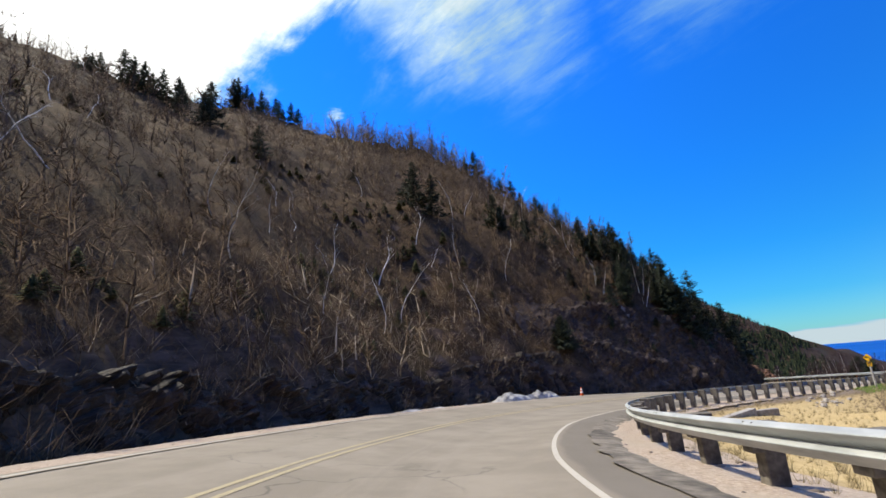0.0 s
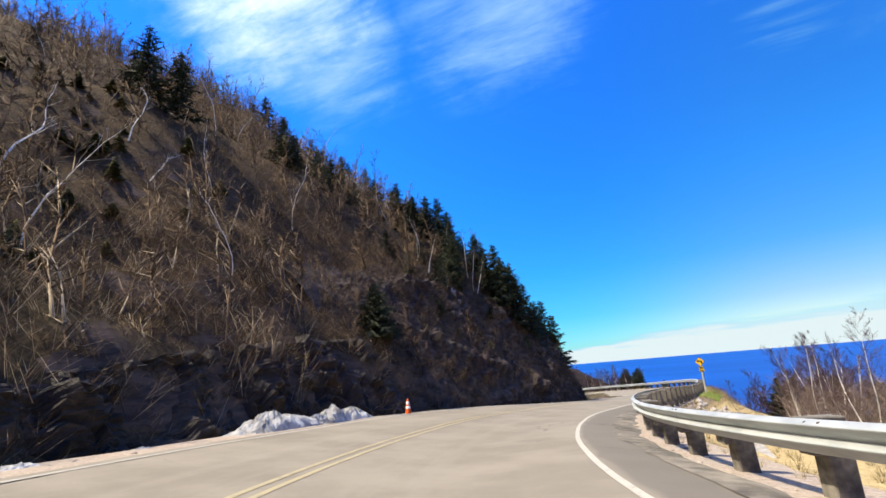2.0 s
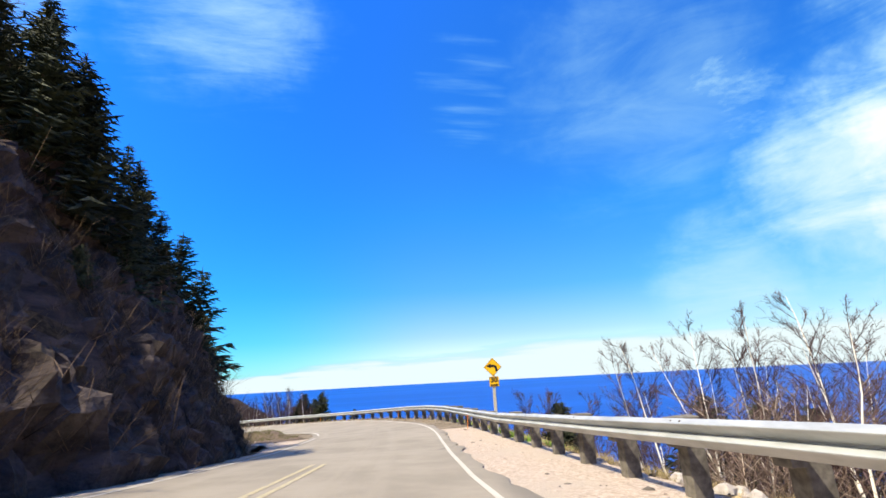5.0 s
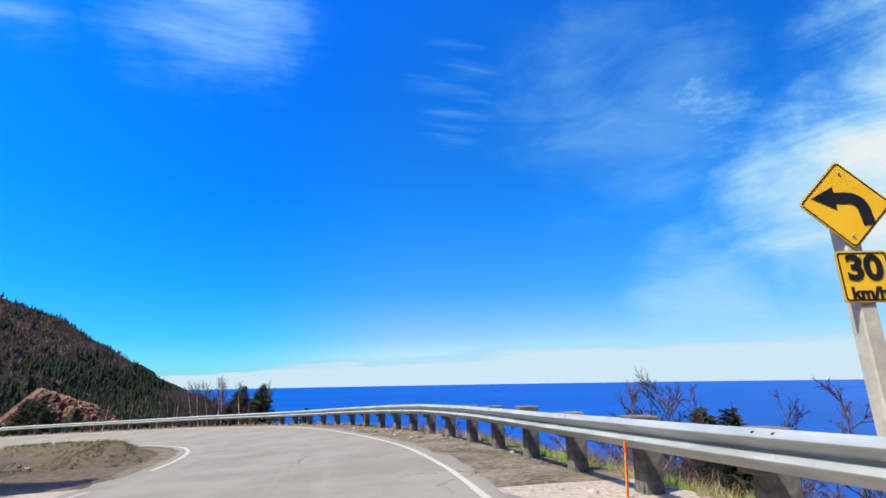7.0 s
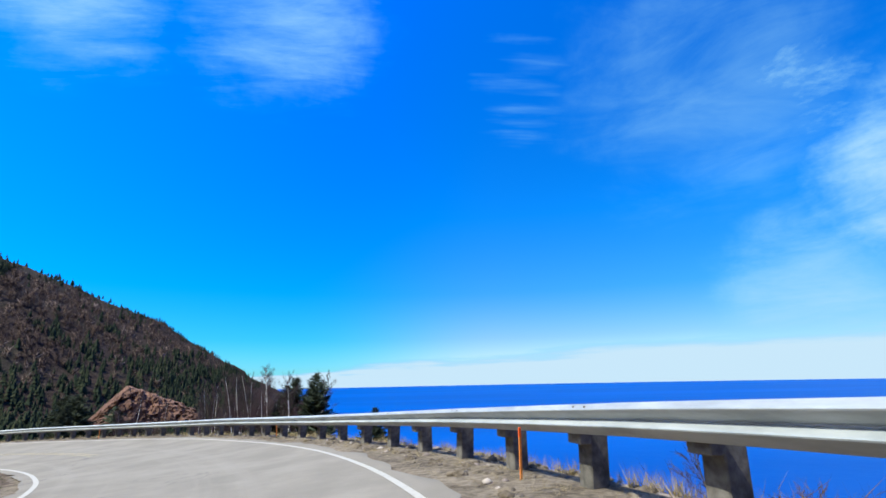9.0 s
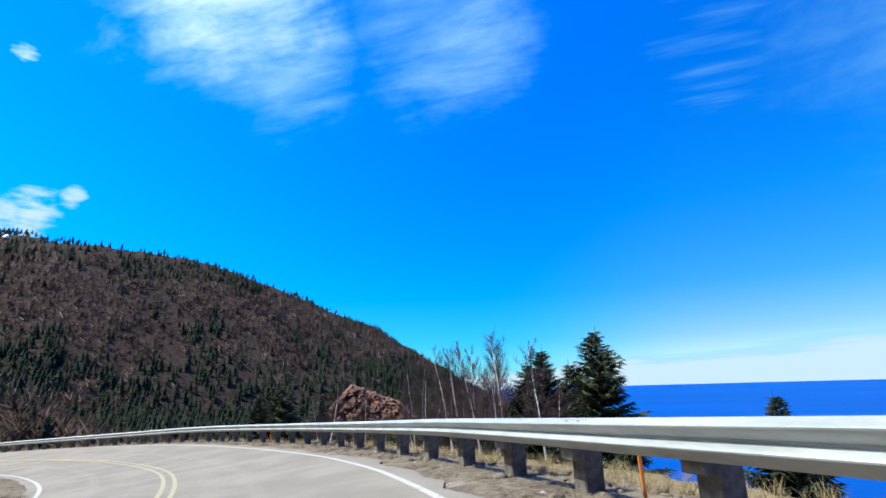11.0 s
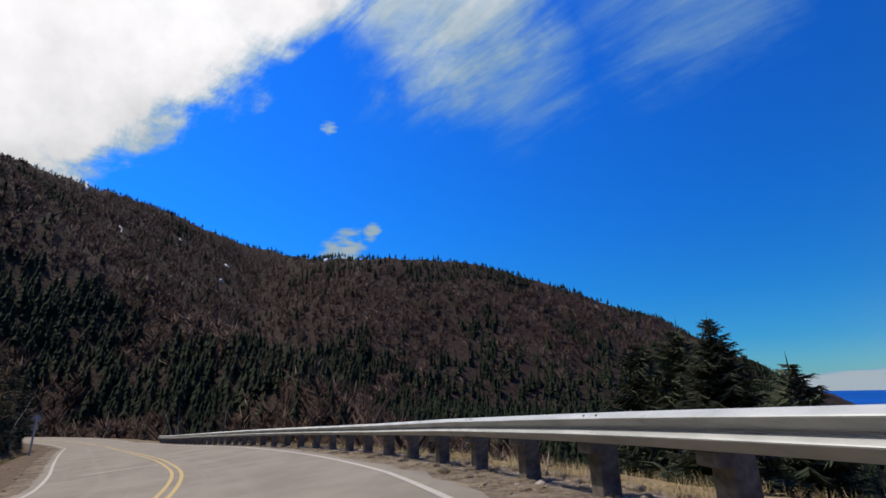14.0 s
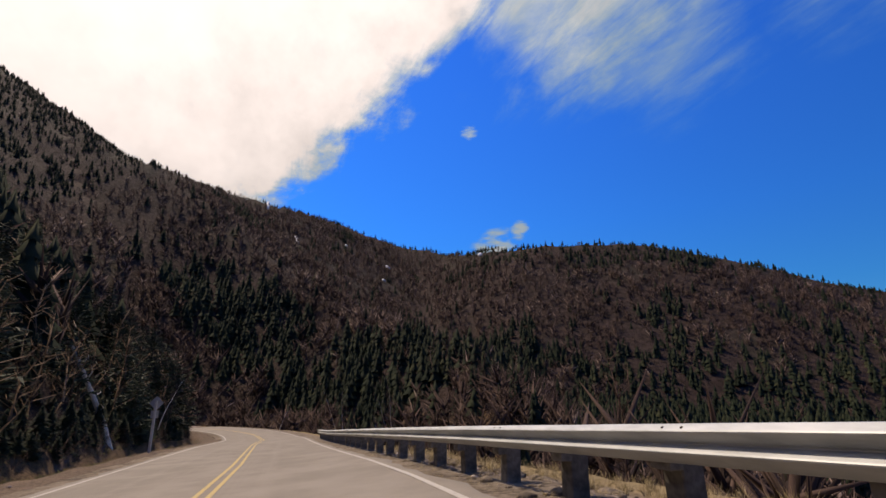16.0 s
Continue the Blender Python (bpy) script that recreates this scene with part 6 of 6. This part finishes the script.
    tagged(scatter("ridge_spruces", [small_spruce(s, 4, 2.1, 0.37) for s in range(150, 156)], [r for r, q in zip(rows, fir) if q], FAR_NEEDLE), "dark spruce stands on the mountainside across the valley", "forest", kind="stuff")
    tagged(scatter("ridge_hardwoods", [far_crown(s) for s in range(160, 168)], [r for r, q in zip(rows, fir) if not q], FAR_TWIG), "leafless brown hardwood forest on the mountainside across the valley", "forest", kind="stuff")


ICE = [(-504, 134, 1.3, 20), (-425, 153, 1.1, 24), (-458, 235, 1.6, 5), (-417, 304, 1.6, 5), (-470, 200, 1.2, 4), (-400, 215, 1.3, 4)]  # x, y, width, length


def build_ice():
    """White ice and late snow in the gullies of the far mountainside."""
    rng = random.Random(9)
    for x, y, wide, length in ICE:
        s, p, n = Shape(), Vector((x, y, 0)), max(3, int(length / 3))
        pts = []
        for k in range(n + 1):
            q = p + Vector((0.85 * length * k / n + rng.uniform(-0.6, 0.6), rng.uniform(-1.2, 1.2), 0))
            pts.append((q.x, q.y, ground_z(q.x, q.y) + 0.5 + 0.4 * wide))
        s.tube(pts, [wide * rng.uniform(0.4, 1.0) for _ in pts], 7)
        ice = tagged(new("ice_streak", s.mesh("ice_streak", WATERFALL, True)), "white ice and old snow in a gully of the mountainside", "ice", group="ice in the gullies")


def rock_sheet(label, a, b, steps, fade_in, fade_out, blocky, share, mat):
    """A broken rock face along the foot of the hill: a fine sheet pushed out by beds, blocks and cracks."""
    ts, ws = np.linspace(a, b, steps), np.linspace(-0.10, 1.25, 62)
    T, W = np.meshgrid(ts, ws, indexing="ij")
    t, w = T.ravel(), W.ravel()
    d = w * (CLIFF(t) / 1.75 + 0.5) * share
    p = at(t, -(FOOT(t) + d))
    z, _, _ = land(p[:, 0], p[:, 1], False)
    r = np.stack([np.interp(t, STATION, RIGHT[:, k]) for k in range(2)], 1)
    fade = smooth(t, a, a + fade_in) * (1 - smooth(t, b - fade_out, b)) * smooth(w, -0.10, 0.05) * (1 - smooth(w, 1.0, 1.25))
    turn = Matrix.Rotation(0.45, 3, "X") @ Matrix.Rotation(0.3, 3, "Y")
    verts = []
    for k in range(len(t)):
        q = turn @ Vector((p[k, 0], p[k, 1], z[k]))
        bent = q + 0.35 * noise.noise_vector(q * 0.9)
        blocks = noise.cell(Vector((bent.x * 0.9, bent.y * 0.9, bent.z * 0.6))) * 0.30 + noise.cell(bent * 2.3 + Vector((9, 4, 2))) * 0.16 + noise.cell(bent * 5.0) * 0.07
        out = 0.15 + blocky * blocks + 0.55 * (noise.ridged_multi_fractal(q * 0.28, 1.0, 2.0, 4, 1.0, 2.0) - 0.9) + 0.14 * noise.fractal(q * 2.5, 1.0, 2.0, 4)
        out = fade[k] * out - 0.5 * (1 - fade[k])
        verts.append((p[k, 0] + r[k, 0] * out * 0.86, p[k, 1] + r[k, 1] * out * 0.86, z[k] + out * 0.5))
    m = len(ws)
    faces = [(i * m + j, i * m + j + 1, (i + 1) * m + j + 1, (i + 1) * m + j) for i in range(len(ts) - 1) for j in range(m - 1)]
    tagged(new("rock_face", mesh_of("rock_face", verts, faces, mat)), label, "rock face", kind="structure")


def build_cliff():
    rock_sheet("dark fractured red-brown rock face of the road cutting", 4.2, 9.2, 320, 0.8, 0.6, 1.0, 1.0, CLIFF_ROCK)
    rock_sheet("low wet rock ledge at the foot of the hillside, coloured darker for shade", -3.0, 4.7, 330, 0.6, 0.5, 0.8, 0.42, WET_SHADED_ROCK)

    # withered grass and twigs rooted in the cracks
    t = rng.uniform(4.4, 8.6, 1700)
    p = at(t, -(FOOT(t) + (CLIFF(t) / 1.75 + 0.5) * rng.random(1700)))
    z, _, _ = land(p[:, 0], p[:, 1], False)
    r = np.stack([np.interp(t, STATION, RIGHT[:, k]) for k in range(2)], 1)
    rows = [(a + 0.3 * u, b + 0.3 * w, c + 0.25, s, rng.uniform(0.6, 1.2), rng.uniform(0, 6.28), k) for k, (a, b, c, u, w, s) in enumerate(zip(p[:, 0], p[:, 1], z, r[:, 0], r[:, 1], rng.uniform(0.25, 0.9, 1700)))]
    tagged(scatter("cliff_growth", [shrub(s, 12) for s in range(340, 345)], rows, HILL_TWIG), "withered brown growth rooted in the cracks of the rock face", "brush", kind="stuff")


def build_outcrop():
    """The bare reddish cutting across the valley."""
    bm = bmesh.new()
    bmesh.ops.create_grid(bm, x_segments=90, y_segments=40, size=1.0)
    for v in bm.verts:
        u, w = v.co.x, v.co.y * 0.5 + 0.5
        crest = 10.5 * min(1.0, (u + 1.0) * 1.5) * (1 - 0.65 * max(0.0, u + 0.3) / 1.3)
        h = crest * w
        q = Vector((u * 17, w * 9, h))
        bent = q + 1.2 * noise.noise_vector(q * 0.35)
        k = noise.cell(bent * 0.45) * 1.1 + noise.cell(bent * 1.1) * 0.6 + noise.fractal(q * 0.3, 1.0, 2.0, 4) * 1.4
        v.co = Vector((u * 14, w * 12.0 - k + 6 * max(0.0, w - 0.9) * 10, h + 0.3 * k))
    rock = tagged(new("rock_outcrop"), "bare red-brown rock face across the valley", "rock")
    rock.matrix_basis = pose(-89.5, 225, -14.4, 0, 0, 32)
    part("face", bm, RED_ROCK, rock)


def build_small_stuff():
    # dry grass beyond the rail, green tufts at the point, stones along the verge
    n = 4200
    t, lat = rng.uniform(-2, 19, n), rng.random(n) ** 1.4 * 8
    lat = RAIL(t) + 0.35 + lat * np.interp(t, [5, 7, 10.5, 12], [1.0, 0.22, 0.22, 0.5])
    p = beside(t, lat)
    rows = [(*q[:2], q[2], s, 1.0, rng.uniform(0, 6.28), k) for k, (q, s) in enumerate(zip(p, rng.uniform(0.10, 0.34, n)))]
    tagged(scatter("dry_grass", [tuft(s, 13, 0.6, 0.016) for s in range(200, 206)], rows, DRY_GRASS), "tufts of dry straw-coloured grass behind the guard rail", "grass", kind="stuff")
    n = 420
    t = rng.uniform(7.4, 9.6, n)
    p = beside(t, RAIL(t) + 0.7 + rng.random(n) ** 1.5 * 3.2)
    rows = [(*q[:2], q[2] - 0.05, s, rng.uniform(0.6, 1.0), rng.uniform(0, 6.28), k) for k, (q, s) in enumerate(zip(p, rng.uniform(0.35, 0.95, n)))]
    tagged(scatter("point_brush", [shrub(s, 18) for s in range(370, 375)], rows, HILL_TWIG), "withered brown brush on the slope under the rail", "brush", kind="stuff")
    n = 2200
    t = rng.uniform(8.8, 18, n)
    p = beside(t, RAIL(t) - 0.8 + 2.6 * rng.random(n))
    rows = [(*q[:2], q[2], s, 0.8, rng.uniform(0, 6.28), k) for k, (q, s) in enumerate(zip(p, rng.uniform(0.06, 0.20, n)))]
    tagged(scatter("verge_grass", [tuft(s, 11, 0.9, 0.02) for s in range(250, 256)], rows, DRY_GRASS), "short withered grass on the earth verge", "grass", kind="stuff")
    n = 1100
    t = rng.uniform(9.2, 13.2, n)
    p = beside(t, -5.3 - 3.4 * rng.random(n))
    rows = [(*q[:2], q[2] - 0.01, s, 0.9, rng.uniform(0, 6.28), k) for k, (q, s) in enumerate(zip(p, rng.uniform(0.08, 0.26, n)))]
    tagged(scatter("mound_grass", [tuft(s, 10, 0.9, 0.03) for s in range(270, 275)], rows, SCRUB), "olive grass on the earth mound inside the bend", "grass", kind="stuff")
    n = 1300
    t = rng.uniform(6.7, 8.6, n)
    p = beside(t, RAIL(t) + 0.15 + rng.random(n) * 1.3)
    p = p[rough(p[:, 0], p[:, 1], 0.6, 31.0) > -0.12]
    rows = [(*q[:2], q[2], s, 1.0, rng.uniform(0, 6.28), k) for k, (q, s) in enumerate(zip(p, rng.uniform(0.10, 0.26, len(p))))]
    tagged(scatter("green_grass", [tuft(s, 10) for s in range(210, 214)], rows, GREEN_GRASS), "fresh green grass tufts behind the guard rail", "grass", kind="stuff")
    n = 2400
    t = rng.uniform(8.6, 17.5, n)
    p = beside(t, RAIL(t) - 1.2 + rng.random(n) * 5.0)
    rows = [(*q[:2], q[2] + 0.015, s, 0.12, rng.uniform(0, 6.28), k) for k, (q, s) in enumerate(zip(p, rng.uniform(0.10, 0.40, n)))]
    tagged(scatter("fallen_sticks", [tuft(s, 4, 1.6, 0.03) for s in range(240, 246)], rows, DRY_GRASS), "broken sticks and dead stalks on the earth verge", "debris", kind="stuff")
    n = 2600
    t = rng.uniform(8.7, 18, n)
    p = beside(t, EDGE(t) + 0.7 + rng.random(n) ** 0.8 * (RAIL(t) - EDGE(t) + 0.2))
    rows = [(*q[:2], q[2] + 0.01, s, rng.uniform(0.5, 1.0), rng.uniform(0, 6.28), k) for k, (q, s) in enumerate(zip(p, 0.035 + 0.16 * rng.random(n) ** 3))]
    tagged(scatter("soil_clods", [stone(s) for s in range(230, 236)], rows, EARTH), "crumbled clods of grey-brown soil along the verge", "soil", kind="stuff")
    n = 2400
    t = rng.uniform(-1, 18, n)
    lat = np.where(rng.random(n) < 0.7, EDGE(t) + 0.9 + rng.random(n) * (RAIL(t) - EDGE(t) - 0.2), -FOOT(t) + 0.2 + rng.random(n) * 2.2)
    p = beside(t, lat)
    rows = [(*q[:2], q[2] + 0.02, s, 1.0, rng.uniform(0, 6.28), k) for k, (q, s) in enumerate(zip(p, 0.02 + 0.09 * rng.random(n) ** 4))]
    tagged(scatter("loose_stones", [stone(s) for s in range(220, 226)], rows, STONE), "loose stones on the gravel verges", "stones", kind="stuff")


plant_hill()
plant_sea_side()
plant_valley()
build_outcrop()
build_cliff()
build_ice()
build_small_stuff()
